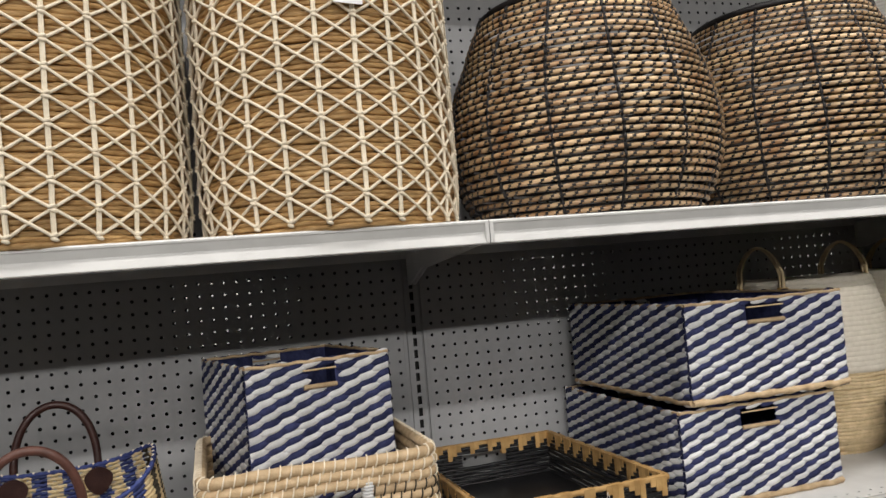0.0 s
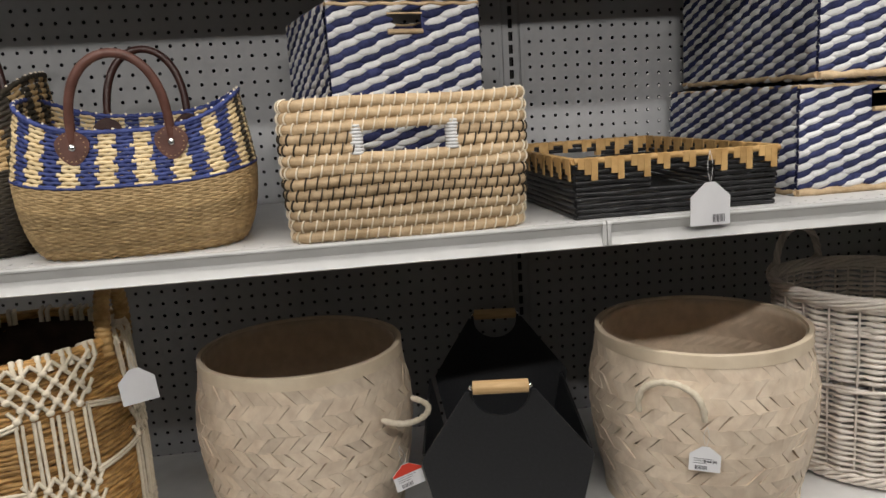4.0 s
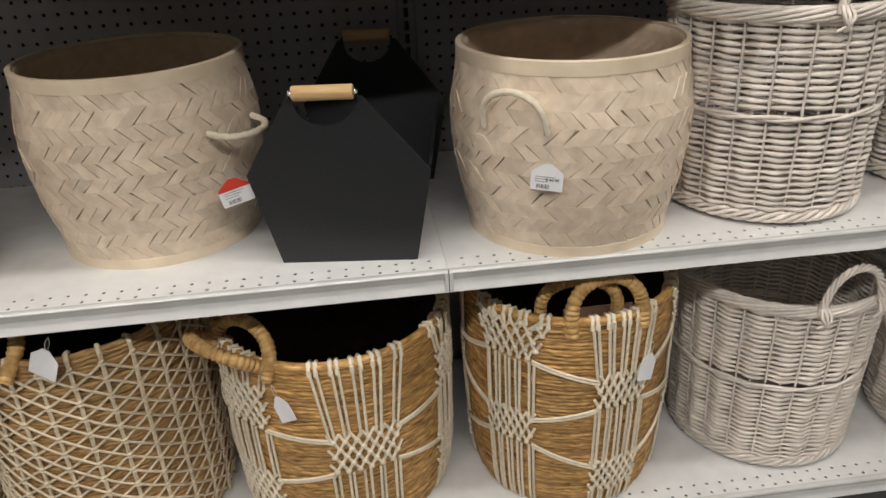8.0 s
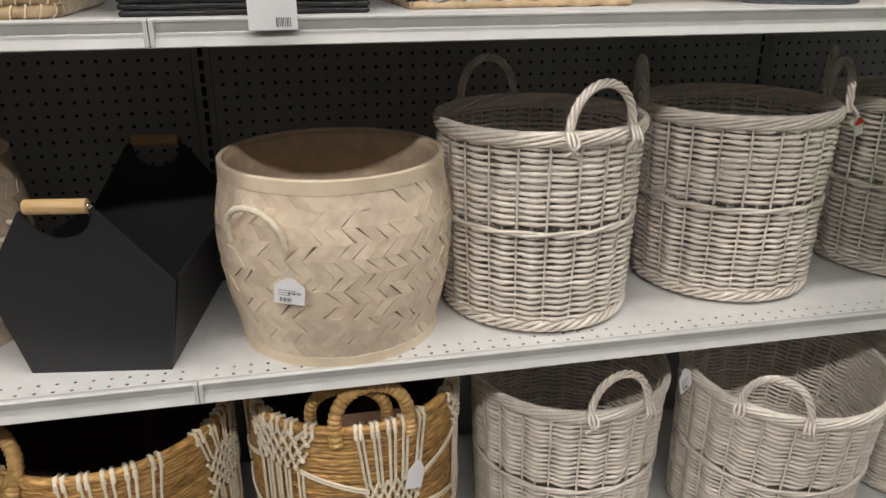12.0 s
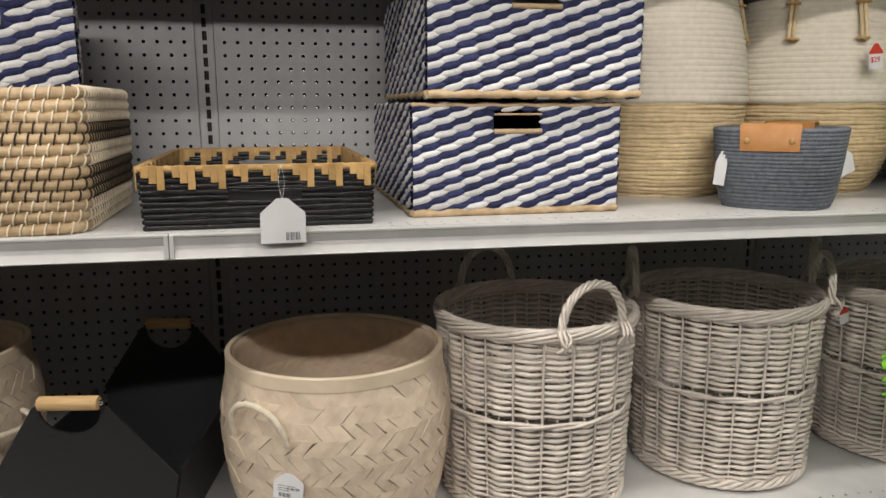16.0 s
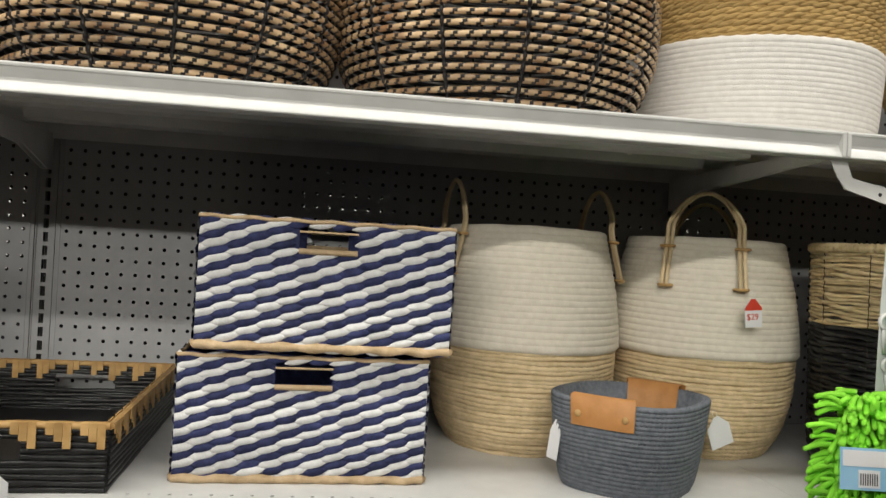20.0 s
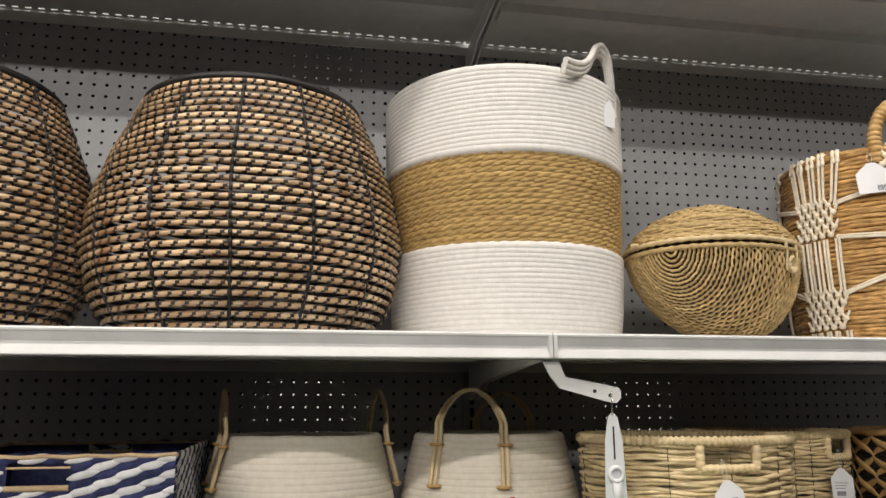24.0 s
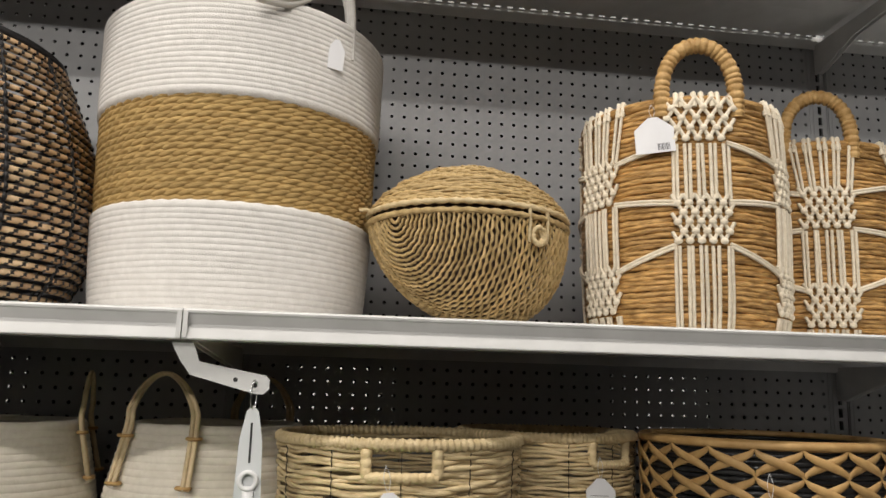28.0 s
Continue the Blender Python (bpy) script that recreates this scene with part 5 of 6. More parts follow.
def house_holder(at):
    """A black card carrier: two house-shaped ends with half-round grips and dowels, low flared sides."""
    th = thing("magazine_holder", "black faux leather house-shaped holder with pale wood grip dowels", "magazine holder", at)
    dep = 0.34
    zs, zt = 0.153, 0.2595
    bl, br, sl, sr, tl, tr = 0.0, 0.209, -0.030, 0.238, 0.044, 0.150
    gx, gr = (tl + tr) / 2, 0.043
    grip = [(gx + gr * math.cos(a), zt + 0.004 + gr * 0.86 * math.sin(a)) for a in np.linspace(0, -math.pi, 15)]
    outline = [(bl, 0), (br, 0), (sr, zs), (tr, zt + 0.008)] + [(gx + gr, zt + 0.008)] + grip + [(gx - gr, zt + 0.008)] + [(tl, zt + 0.008), (sl, zs)]
    for nm, y in (("front_panel", 0.0), ("rear_panel", dep)):
        b = Build()
        prism(b, outline, "y", y, y + 0.004)
        pn = part(nm, b, FELT, th, smooth=False)
        lean = 6.5 if y == 0 else -5.5
        pn.matrix_local = Matrix.Translation((0.012 if y else 0.0, y, 0)) @ pose(0, 0, 0, lean) @ Matrix.Translation((0, -y, 0))
        b = Build()
        tube(b, np.array([(gx - 0.042, y + 0.002, zt + 0.015), (gx - 0.041, y + 0.002, zt + 0.015), (gx + 0.041, y + 0.002, zt + 0.015), (gx + 0.042, y + 0.002, zt + 0.015)]), np.array((0.0095, 0.0105, 0.0105, 0.0095)), 14)
        part("grip_dowel", b, WOOD, pn, "pale turned wood dowel")
        for s in (-1, 1):
            b = Build()
            blob(b, (gx + s * 0.0445, y + 0.002, zt + 0.015), 0.004, 0.0042, 0.0042, n=10)
            part("screw", b, CHROME, pn, "chrome screw head")
            b = Build()
            prism(b, [(gx + s * 0.043, zt - 0.002), (gx + s * 0.0475, zt - 0.002), (gx + s * 0.0475, zt + 0.019), (gx + s * 0.043, zt + 0.019)], "y", y, y + 0.004)
            part("tab", b, FELT, pn, smooth=False)
    for nm, x0, x1 in (("left_side", bl, sl), ("right_side", br, sr)):
        b = Build()
        s = 1 if nm == "left_side" else -1
        prism(b, [(x0, 0.0), (x1, zs), (x1 + s * 0.004, zs), (x0 + s * 0.004, 0.0)], "y", 0.004, dep)
        part(nm, b, FELT, th, smooth=False)
    b = Build()
    box(b, bl + 0.004, br - 0.004, 0.004, dep, 0.0005, 0.0045)
    part("bottom", b, FELT, th, smooth=False)
    return th


def shopper_bag(label, at, stripes, base, top_dark, handles=True, w=0.315, d=0.26):
    """A boat-shaped seagrass bag: plain woven belly, striped top band, leather handles with studded tabs."""
    th = thing("seagrass_bag", label, "bag", at, "seagrass bags")
    zb, zr = 0.096, 0.166

    def shape(z, a):
        u = np.clip(z / zb, 0, 1)
        hw = w / 2 * (0.80 + 0.22 * np.sqrt(np.clip(1 - (1 - u) ** 2, 0, 1))) * (1 - 0.10 * np.clip((z - zb) / (zr - zb), 0, 1.4))
        hd = d / 2 * (0.74 + 0.26 * np.sqrt(np.clip(1 - (1 - u) ** 2, 0, 1))) * (1 - 0.10 * np.clip((z - zb) / (zr - zb), 0, 1.4))
        c, s = np.cos(a), np.sin(a)
        e = 0.62
        x, y = hw * np.sign(c) * np.abs(c) ** e, hd * np.sign(s) * np.abs(s) ** e
        if len(a) > 20:
            px, py = np.append(x, x[0]), np.append(y, y[0])
            run = np.concatenate(([0], np.cumsum(np.hypot(np.diff(px), np.diff(py)))))
            at_ = np.linspace(0, run[-1], len(a), endpoint=False)
            x, y = np.interp(at_, run, px), np.interp(at_, run, py)
        return x, y

    n = 336
    a = np.arange(n) * 2 * np.pi / n
    ends = np.abs(shape(zb, a)[0] / (w / 2 * 1.02)) ** 3
    high = 0.5 + 0.5 * np.clip(shape(zb, a)[1] / (d / 2), -1, 1)

    def lift(z):
        t = max(0.0, (z - zb) / (zr - zb))
        return ends * (0.016 * min(1, z / zb) + 0.022 * t) + high * 0.02 * t

    b = Build()
    rows = 32
    for i in range(rows):
        z = 0.003 + (zb - 0.003) * i / rows
        x, y = shape(z, a)
        b.cut()
        tube(b, np.stack((x, y, z + lift(z) + 0.0008 * np.sin(a * 41 + np.pi * (i % 2))), 1), 0.0025, 5, True, sec=1 + 0.14 * np.cos(2 * np.arange(5)[None] * 1.2566 - 60 * a[:, None] + i))
    part("belly_strand", b, base, th, split=True)
    b = Build()
    rows = 14
    for i in range(rows):
        z = zb + (zr - zb) * (i + 0.5) / rows
        x, y = shape(z, a)
        band = (((np.arange(n) + random.randint(-1, 1)) // 8) % 2).astype(int)
        band = np.where((band == 1) & (ends > 0.72), 2, band)
        b.cut()
        tube(b, np.stack((x, y, z + lift(z) + 0.0009 * np.sin(a * 60 + np.pi * (i % 2))), 1), 0.0031 * np.where(np.arange(n) % 8 < 2, 0.78, 1.0) * (1 + 0.08 * np.sin(a * 84 + i)), 6, True, band)
    part("striped_strand", b, list(stripes) + [DARKGRASS], th, split=True)
    b = Build()
    for z, rr in ((zb + 0.001, 0.0022), (zr + 0.001, 0.0036)):
        x, y = shape(z, a)
        b.cut()
        tube(b, np.stack((x * 1.008, y * 1.008, z + lift(z)), 1), rr * (1 + 0.15 * np.sin(a * 84)), 5, True)
    part("rim_binding", b, top_dark, th, split=True)
    b = Build()
    sx, sy = shape(zr, a)
    for i in range(0, n, 8):
        blob(b, (sx[i], sy[i], zr + 0.004 + lift(zr)[i]), 0.0022, 0.0022, 0.0024, n=6, m=4)
    part("rim_stitches", b, CORD, th)
    b = Build()
    zz = np.linspace(0.002, zb + 0.006, 12)
    v, f = [], []
    m = 60
    for z in zz:
        x, y = shape(z, np.arange(m) * 2 * np.pi / m)
        e = np.abs(x / np.abs(x).max()) ** 3
        v.append(np.stack((x * 0.985, y * 0.97, z + e * 0.016 * min(1, z / zb)), 1))
    f = [(r * m + i, r * m + (i + 1) % m, (r + 1) * m + (i + 1) % m, (r + 1) * m + i) for r in range(11) for i in range(m)]
    b.add(np.concatenate(v), f)
    b.add(v[0], [(i, (i + 1) % m, m // 2) for i in range(m) if i not in (m // 2, m // 2 - 1)])
    part("liner", b, SEAGRASS, th)
    if handles:
        for sgn, hh in ((-1, 0.108), (1, 0.118)):
            x, y = shape(zr, np.array([sgn * np.pi / 2]))
            yy = y[0] * 1.03
            hd = 0.060
            zt = zr + (0.018 if sgn > 0 else 0.002)
            # The rear handle and its tabs take the darker leather.
            skin = NLEATHER if sgn > 0 else LEATHER
            q = arch(hd, hh, 40, 0.72)
            p = np.stack((q[:, 0], np.full(40, yy) + sgn * 0.012 * q[:, 1] / hh, zt - 0.012 + q[:, 1]), 1)
            b = Build()
            tube(b, p, 0.0062, 8)
            hb = part("leather_handle", b, skin, th, "brown rolled leather handle")
            for s in (-1, 1):
                b = Build()
                cx = s * hd
                poly = [(cx + 0.021 * math.cos(u) * (1 - 0.25 * math.sin(u) ** 2), zt - 0.014 + (0.017 if math.sin(u) > 0 else 0.027) * math.sin(u)) for u in np.linspace(0, 2 * math.pi, 25)[:-1]]
                for far in (1, -1) if sgn > 0 else (1,):
                    prism(b.cut(), poly, "y", yy + sgn * far * 0.001 - (0.007 if far < 0 else 0), yy + sgn * far * 0.005 - (0.007 if far < 0 else 0))
                part("leather_tab", b, skin, hb, "brown leather tab", smooth=False)
                b = Build()
                for k in range(18):
                    u = k / 18 * 2 * math.pi
                    blob(b, (cx + 0.0155 * math.cos(u), yy + sgn * 0.0055, zt - 0.018 + 0.018 * math.sin(u)), 0.0014, 0.0006, 0.0008, n=5, m=3)
                part("tab_stitching", b, SEAGRASS, hb, "pale thread stitching")
                b = Build()
                blob(b, (cx, yy + sgn * 0.0065, zt - 0.018), 0.0048, 0.0030, 0.0048, n=10)
                part("stud", b, CHROME, hb, "chrome stud")
    return th


# ---- the hanging strip with cleaning mitts ----
def clip_hanger(at):
    th = thing("strip_hanger", "white metal hanger arm clipped under the shelf edge", "hanger", at)
    b = Build()
    prism(b, [(-0.10, 0.045), (-0.075, 0.045), (-0.066, 0.022), (0.012, 0.0075), (0.0165, 0.003), (0.0165, -0.008), (0.010, -0.0145), (0.002, -0.0145), (-0.075, 0.006), (-0.088, 0.022)], "y", -0.0015, 0.0)
    part("arm", b, LIP, th, smooth=False)
    b = Build()
    for x, z in ((-0.023, 0.002), (0.0, -0.004)):
        tube(b, np.array([(x, -0.0019, z), (x, -0.0015, z)]), 0.0028, 10)
    part("punch_hole", b, HOLEBLACK, th)
    return th


def clip_strip(at):
    th = thing("clip_strip", "frosted plastic clip strip on a steel ring", "clip strip", at)
    b = Build()
    p = np.array([(0.0075 * math.cos(u) * 0.35, 0.0075 * math.cos(u), -0.008 + 0.017 * math.sin(u)) for u in np.linspace(0, 2 * math.pi, 25)[:-1]])
    tube(b, p, 0.0011, 6, True, up=(1, 0, 0))
    part("ring", b, CHROME, th, "steel ring")
    b = Build()
    out = [(-0.013, -0.06), (-0.007, -0.027), (0.0, -0.020), (0.007, -0.027), (0.013, -0.06), (0.016, -0.14), (0.016, -0.42), (-0.016, -0.42), (-0.016, -0.14)]
    prism(b, out[::-1], "y", -0.0012, 0.0)
    st = part("strip", b, CLEARP, th, smooth=False)
    b = Build()
    box(b, -0.0012, 0.0012, -0.0017, -0.0013, -0.085, -0.04)
    part("slit", b, HOLEBLACK, st, smooth=False)
    for i, (z, dx) in enumerate(((-0.105, 0.0), (-0.165, -0.008), (-0.225, 0.0))):
        b = Build()
        tube(b, np.array([(dx + 0.0095 * math.cos(u), -0.004, z + 0.0095 * math.sin(u)) for u in np.linspace(0, 2 * math.pi, 19)[:-1]]), 0.0032, 6, True, up=(0, 1, 0))
        prism(b, [(dx - 0.006, z - 0.006), (dx + 0.006, z - 0.006), (dx + 0.010, z - 0.044), (dx - 0.003, z - 0.044)], "y", -0.006, -0.002)
        part("clip", b, PLASTIC, th, "white plastic clip")
    return th


def chenille_mitt(at, seed, w=0.15, h=0.17, d=0.05, to=0.0):
    th = thing("chenille_mitt", "lime green chenille cleaning mitt hanging from a clip", "cleaning mitt", at, "chenille mitts")
    rnd = random.Random(seed)
    b = Build()
    for i in range(900):
        u, v = rnd.uniform(-1, 1), rnd.uniform(-1, 1)
        back = rnd.random() < 0.3
        base = np.array((u * w / 2 * math.sqrt(1 - 0.35 * v * v), (0.35 if back else -1) * d / 2 * math.sqrt(max(0.05, 1 - u * u * 0.8)), -h / 2 + v * h / 2))
        dirn = unit(np.array((u * 1.0 + rnd.uniform(-0.4, 0.4), (0.6 if back else -0.9), 0.5 * v + rnd.uniform(-0.6, 0.3))))
        ln = rnd.uniform(0.024, 0.036)
        bend = np.array((rnd.uniform(-0.3, 0.3), 0, -0.55)) * ln
        p = [base, base + dirn * ln * 0.5 + bend * 0.15, base + dirn * ln + bend * 0.7]
        cord(b, p, 0.0036, k=6, steps=5)
        blob(b, p[-1], 0.0037, 0.0037, 0.0037, n=6, m=4)
    part("chenille_tuft", b, GREEN, th)["kind"] = "stuff"
    b = Build()
    blob(b, (0, 0, -h / 2), w * 0.5, d * 0.56, h * 0.53, n=16, m=10)
    part("mitt_body", b, GREEN, th)
    b = Build()
    for s in (-1, 1):
        b.cut()
        cord(b, [(s * 0.003 + to, 0.028, 0.112), (s * 0.010 + to * 0.85, 0.018, 0.06), (s * 0.018 + to * 0.7, -0.004, -0.022)], 0.0066, k=6, steps=16, flat=0.3, up=(0, 1, 0))
    part("hanging_strap", b, GREENSTRAP, th, "green hanging strap", split=True)
    return th


# ---- what stands on the high shelf ----
RAD = math.radians
ZB, ZL, ZM, ZH = Z_TOP["base"], Z_TOP["low"], Z_TOP["mid"], Z_TOP["high"]
lat = lattice_basket("tall round rush basket covered in white cord netting", 0.5, 0.203, 0.203, (-0.206, -0.35, ZH), 0.1, "tall lattice baskets")
copy_thing(lat, pose(-0.642, -0.35, ZH, 0, 0, 23))
dark = dark_basket("dark bulging basket of tan coils bound in black", (0.282, -0.32, ZH))
copy_thing(dark, pose(0.774, -0.297, ZH, 0, 0, 11))
rope_basket((1.231, -0.244, ZH))
oval_lidded((1.591, -0.336, ZH + 0.004), 8)
macrame_basket("golden rush basket with white macrame panels and wrapped handle", 0.343, 0.149, 0.151, (1.945, -0.321, ZH), RAD(-104), (RAD(-103), RAD(77)), handle_h=0.092, handle_w=0.054, width=0.55)
macrame_basket("golden rush basket with white macrame panels beside a shelf upright", 0.343, 0.153, 0.155, (2.258, -0.178, ZH), RAD(-170), (RAD(-112), RAD(68)), handle_h=0.092, handle_w=0.054, width=0.55)

# ---- the middle shelf ----
paper_box("lower navy and white woven paper box with handle slot", pose(0.346, -0.455, ZM, 0, 0, 1.8), 0.335, 0.425, 0.172, 17)
paper_box("upper navy and white woven paper box stacked on another", pose(0.367, -0.468, ZM + 0.181, 0, 0, 1.6), 0.339, 0.425, 0.176, 17)
stitched_basket(pose(-0.433, -0.531, ZM, 0, 0, 1.8))
paper_box("small navy and white woven box standing inside a rush basket", pose(-0.370, -0.432, ZM + 0.014, 0, 0, 14), 0.238, 0.285, 0.314, 30)
black_tray(pose(-0.034, -0.516, ZM, 0, 0, 2.2))
shopper_bag("seagrass shopping bag with blue stripes and brown leather handles", pose(-0.652, -0.412, ZM, 0, 0, 5), (STRAW, BLUE), SEAGRASS, BLUE)
shopper_bag("seagrass shopping bag with dark stripes behind another bag", pose(-0.945, -0.357, ZM, 0, 0, 4), (SEAGRASS, DARKGRASS), DARKGRASS, DARKGRASS, True).scale = (1, 1, 1.18)
husk_basket("barrel basket of cream rope over corn husk, handles at its sides", (0.874, -0.180, ZM), (RAD(190), RAD(10)))
husk_basket("barrel basket of cream rope over corn husk with red tag", (1.213, -0.168, ZM), (RAD(-116), RAD(64)))
grey_bowl((0.986, -0.424, ZM)).scale = (1.01, 0.88, 1.045)
rush_basket("round basket with pale straw top and black base", (1.495, -0.368, ZM), 0.166, RAD(-94))
rush_basket("small round basket with pale straw top and black base", (1.753, -0.199, ZM), 0.143, RAD(-62))
diamond_basket((2.058, -0.337, ZM))

# ---- the low shelf ----
macrame_basket("large golden rush basket with white macrame panels and upright handles", 0.382, 0.167, 0.163, (-0.888, -0.387, ZL), RAD(-52), (RAD(0), RAD(180)), handle_h=0.085, handle_w=0.05, lean=0.0)
bamboo_basket("pale herringbone bamboo basket with white rope handles", (-0.461, -0.276, ZL), (RAD(-34), RAD(110)), (1.0, 1.0), slim=0.98)
bamboo_basket("pale herringbone bamboo basket with upright rope handle", (0.225, -0.376, ZL), (RAD(-129), RAD(51)), (0.1, 0.1), 0.3)
house_holder(pose(-0.248, -0.463, ZL, 0, 0, -8.8))
wc = wicker_basket("white-washed willow basket with braided handles", 0.345, 0.155, 0.171, (0.580, -0.345, ZL), (RAD(-76), RAD(106)))
copy_thing(wc, pose(0.972, -0.309, ZL, 0, 0, 56))
copy_thing(wc, pose(1.386, -0.300, ZL, 0, 0, 30))

# ---- the base shelf ----
ld = lattice_basket("round rush basket covered in cream cord netting", 0.437, 0.194, 0.197, (-0.625, -0.315, ZB), 0.2, "low lattice baskets", 28, row=0.031, m=CORDTAN)
copy_thing(ld, pose(-1.055, -0.318, ZB, 0, 0, 37))
macrame_basket("wide golden rush basket with white macrame panels", 0.378, 0.198, 0.207, (-0.195, -0.318, ZB), RAD(-138), (RAD(222), RAD(224), RAD(42)), handle_h=0.052, handle_w=0.068, lean=(1.3, -0.4, 0.2), squares={0: [(0.64, 0.86), (0.16, 0.36)], 1: [(0.42, 0.63)]})
twin = macrame_basket("golden rush basket with white macrame panels and twin handles", 0.413, 0.174, 0.187, (0.239, -0.345, ZB), RAD(-135), (RAD(-84), RAD(96)), handle_h=0.072, handle_w=0.062, lean=(-0.2, -0.2), squares={0: [(0.80, 0.96), (0.36, 0.52)], 1: [(0.57, 0.73), (0.10, 0.27)]}, width=0.54)
wrapped_handle(twin, RAD(-97), 0.138, 0.408, 0.064, 0.060, 0.0105, WRAP, 0.1, "inner_handle", drop=0.06)
b = Build()
bevel_box(b, -0.03, 0.095, -0.092, -0.089, 0.012, 0.382, 0.001)
part("inner_card", b, KRAFT, twin, "plain brown card inside the basket", smooth=False)
wb = wicker_basket("large white-washed willow basket with braided handles", 0.38, 0.167, 0.189, (0.670, -0.318, ZB), (RAD(-82), RAD(98)), "large wicker baskets")
copy_thing(wb, pose(1.088, -0.385, ZB + 0.010, 4, 3, -46))
copy_thing(wb, pose(1.546, -0.322, ZB, 0, 0, 37))

# ---- hanging goods and tags ----
clip_hanger((1.306, -0.530, 1.636))
clip_strip((1.306, -0.536, 1.629))
for i, (dx, dy, z) in enumerate(((-0.030, -0.035, 1.372), (0.072, -0.03, 1.36), (-0.036, -0.055, 1.285), (0.085, -0.04, 1.24), (-0.02, -0.05, 1.215), (-0.09, -0.03, 1.06))):
    chenille_mitt((1.306 + dx, -0.545 + dy, z), 5 + i, to=-dx)
hc = thing("header_card", "pale blue and white printed product card", "product card", pose(1.198, -0.65, 1.318, -6, 0, -8))
b = Build()
prism(b, [(-0.034, -0.05), (0.034, -0.05), (0.034, 0), (-0.034, 0)], "y", -0.0006, 0.0006)
part("card", b, PALEBLUE, hc, smooth=False)
b = Build()
box(b, -0.031, 0.031, -0.0012, -0.0007, -0.022, -0.003)
box(b, -0.012, 0.014, -0.0012, -0.0007, -0.047, -0.026)
part("white_field", b, TAG, hc, smooth=False)
for i in range(8):
    b = Build()
    box(b, -0.010 + i * 0.0028, -0.0088 + i * 0.0028, -0.0018, -0.0013, -0.044, -0.03)
    part("barcode_bar", b, INK, hc, smooth=False)

price_tag(pose(0.152, -0.552, 1.246, 0, 0, 2), "white house-shaped price tag hanging on a black tray", 0.061, 0.063, lines=False, string=0.044, code=True)
price_tag(pose(0.146, -0.556, 0.844, -4, 4, -22), "white printed price tag hanging from a rope handle", 0.046, 0.04, words=(("$ 44.99", -0.002, -0.026, 0.0065, INK),))
price_tag(pose(-0.306, -0.465, 0.829, 0, -12, 12), "red and white price tag on a rope handle", 0.048, 0.042, red=True)
price_tag(pose(-0.683, -0.482, 1.033, -4, -6, 14), "white house-shaped price tag on a macrame basket", 0.05, 0.052, lines=False)
price_tag(pose(-0.285, -0.522, 0.474, -4, -30, -35), "white price tag on a wide macrame basket", 0.036, 0.046, lines=False, string=0.02)
price_tag(pose(-0.600, -0.532, 0.612, -4, 22, -20), "white price tag on a lattice basket", 0.045, 0.052, lines=False, string=0.02)
price_tag(pose(0.330, -0.540, 0.492, -4, 18, 25), "white price tag on a macrame basket", 0.034, 0.05, lines=False, string=0.02)
price_tag(pose(1.843, -0.455, 2.036, -2, -4, -22), "white house-shaped price tag with barcode", 0.056, 0.056, lines=False, string=0.02, code=True)
price_tag(pose(1.467, -0.548, 1.514, -4, -6, 4), "white house-shaped price tag on a straw basket", 0.046, 0.05)
price_tag(pose(1.791, -0.359, 1.512, -4, 2, 6), "white house-shaped price tag on a small straw basket", 0.046, 0.05)
price_tag(pose(1.955, -0.530, 1.508, -4, 2, -6), "white house-shaped price tag on a diamond basket", 0.046, 0.05)
price_tag(pose(1.168, -0.39, 0.998, -4, -8, 18), "small white and red tag on a wicker handle", 0.026, 0.034, red=True, lines=False)
price_tag(pose(1.203, -0.362, 1.478, -3, -4, 5), "red and white tag with a printed price", 0.03, 0.046, red=True, lines=False, words=(("$29", -0.013, -0.034, 0.014, RED),), string=0.012)
price_tag(pose(1.378, -0.415, 2.135, 0, 4, 20), "clear plastic tag on a rope handle", 0.026, 0.048, lines=False, string=0.01)
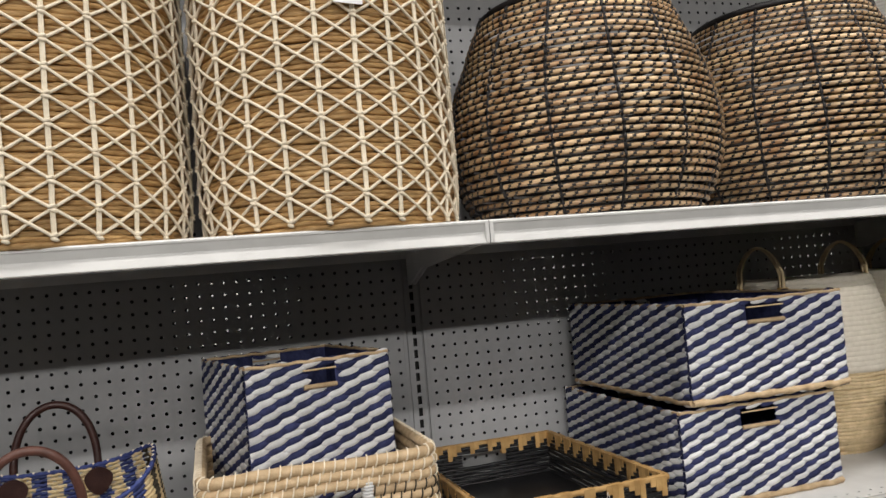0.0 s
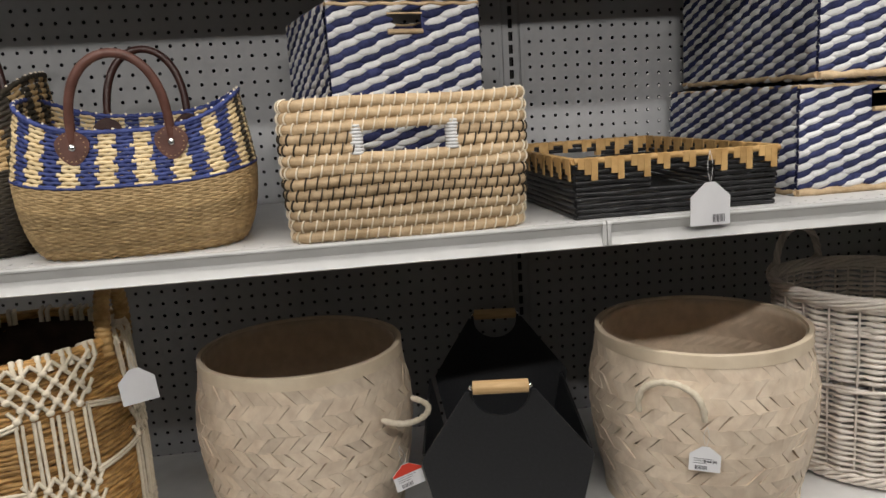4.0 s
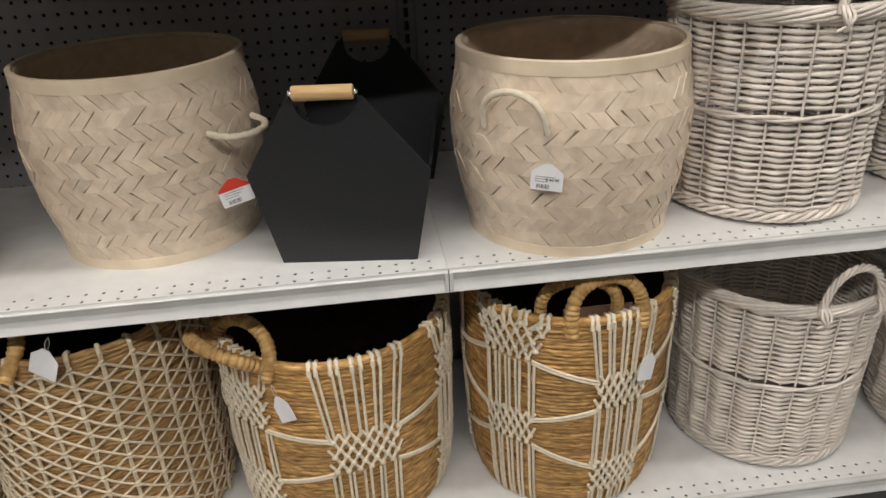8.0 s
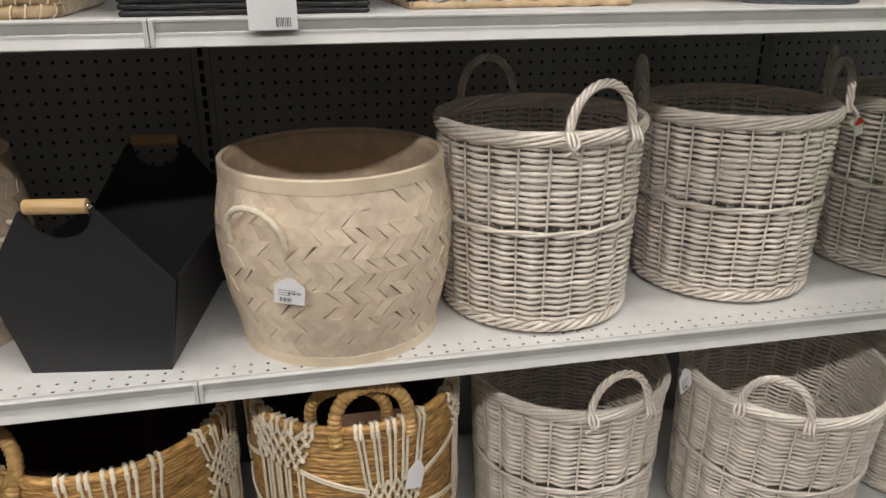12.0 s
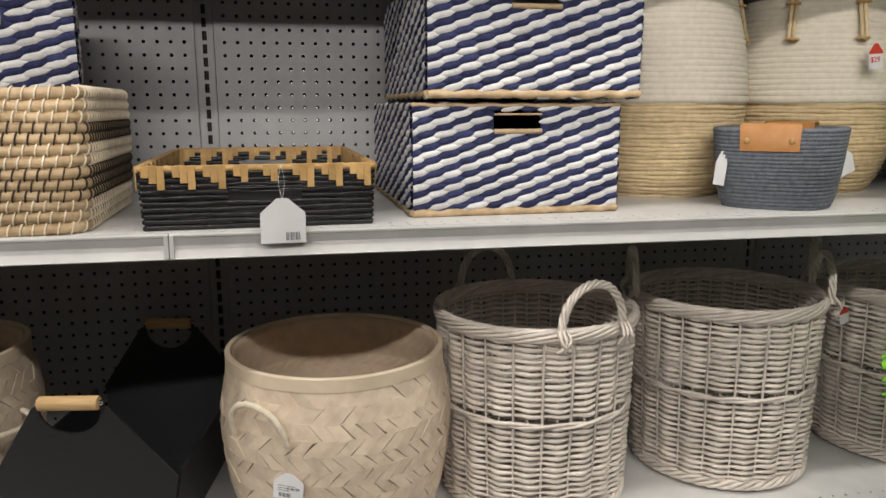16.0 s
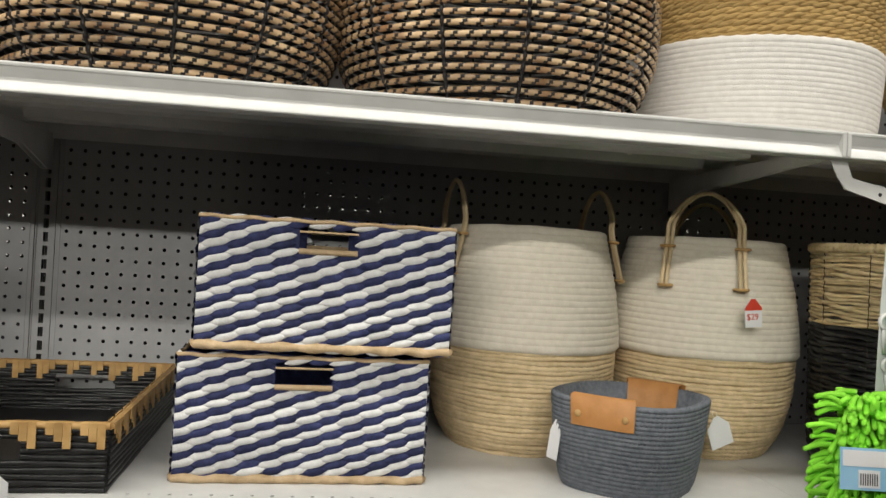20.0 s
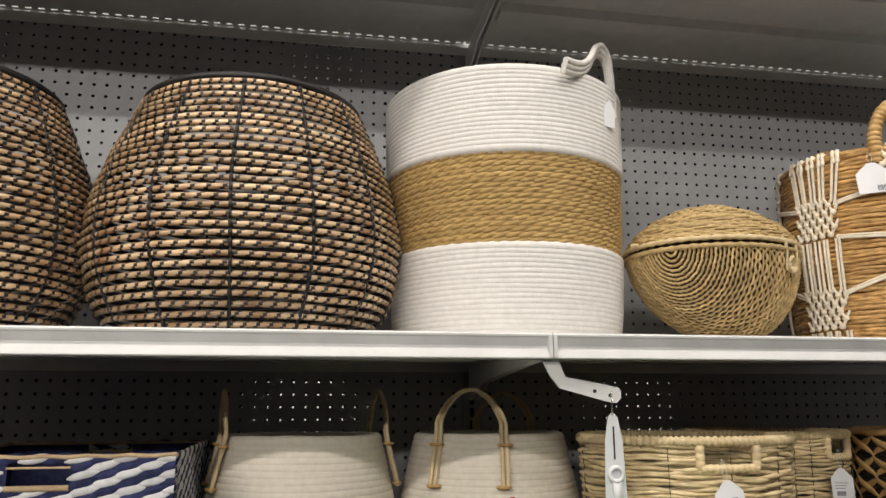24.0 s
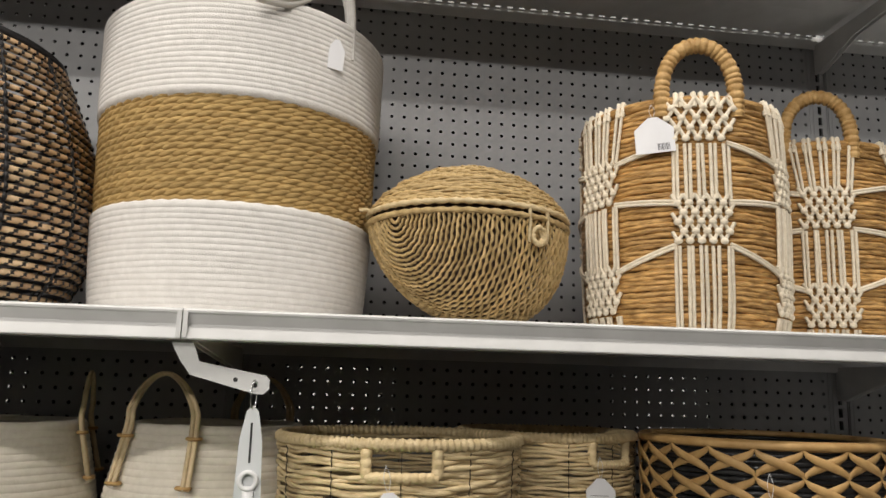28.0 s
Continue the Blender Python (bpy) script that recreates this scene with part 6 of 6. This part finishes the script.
price_tag(pose(0.857, -0.436, 0.543, -4, -14, 30), "white price tag on a wicker basket", 0.038, 0.05, string=0.02)
price_tag(pose(0.873, -0.438, 1.296, -4, 4, -60), "narrow white tag beside a grey basket", 0.02, 0.06, lines=False, string=0.01)
price_tag(pose(1.147, -0.372, 1.290, 0, -20, 8), "white price tag behind a grey rope basket", 0.04, 0.05, lines=False, string=0.01)
price_tag(pose(-0.874, -0.575, 0.55, -4, -14, 10), "white printed price tag on a cream cord lattice basket", 0.045, 0.05, string=0.02)
wc_ = thing("header_card", "white printed product card with blue edge and red mark", "product card", pose(1.268, -0.675, 1.384, -4, 0, 4))
b = Build()
prism(b, [(-0.04, -0.055), (0.04, -0.055), (0.04, 0), (-0.04, 0)], "y", -0.0006, 0.0006)
part("card", b, TAG, wc_, smooth=False)
b = Build()
box(b, -0.04, -0.034, -0.0012, -0.0007, -0.055, 0)
part("blue_edge", b, PALEBLUE, wc_, smooth=False)
b = Build()
box(b, -0.026, -0.006, -0.0012, -0.0007, -0.022, -0.008)
part("red_mark", b, RED, wc_, smooth=False)
for i in range(3):
    b = Build()
    box(b, -0.026, 0.028 - 0.012 * i, -0.0012, -0.0007, -0.034 - 0.007 * i, -0.031 - 0.007 * i)
    part("print_line", b, INK, wc_, smooth=False)
lc = thing("header_card", "rounded white and orange product card with blue edge", "product card", pose(1.152, -0.61, 1.068, -4, 6, -10))
for nm, rx, rz, y0, m in (("card", 0.036, 0.05, -0.0006, PALEBLUE), ("white_field", 0.033, 0.047, -0.0012, TAG), ("orange_field", 0.022, 0.02, -0.0018, TANSTRIP)):
    b = Build()
    dz = -0.02 if nm == "orange_field" else 0
    prism(b, [(rx * math.cos(u), dz - 0.03 + rz * math.sin(u)) for u in np.linspace(0, 2 * math.pi, 29)[:-1]], "y", y0, y0 + 0.0005)
    part(nm, b, m, lc, smooth=False)
price_tag(pose(-0.19, -0.572, 2.082, -3, 3, 4), "white price tag hanging on a tall lattice basket", 0.042, 0.046, lines=False, string=0.02)
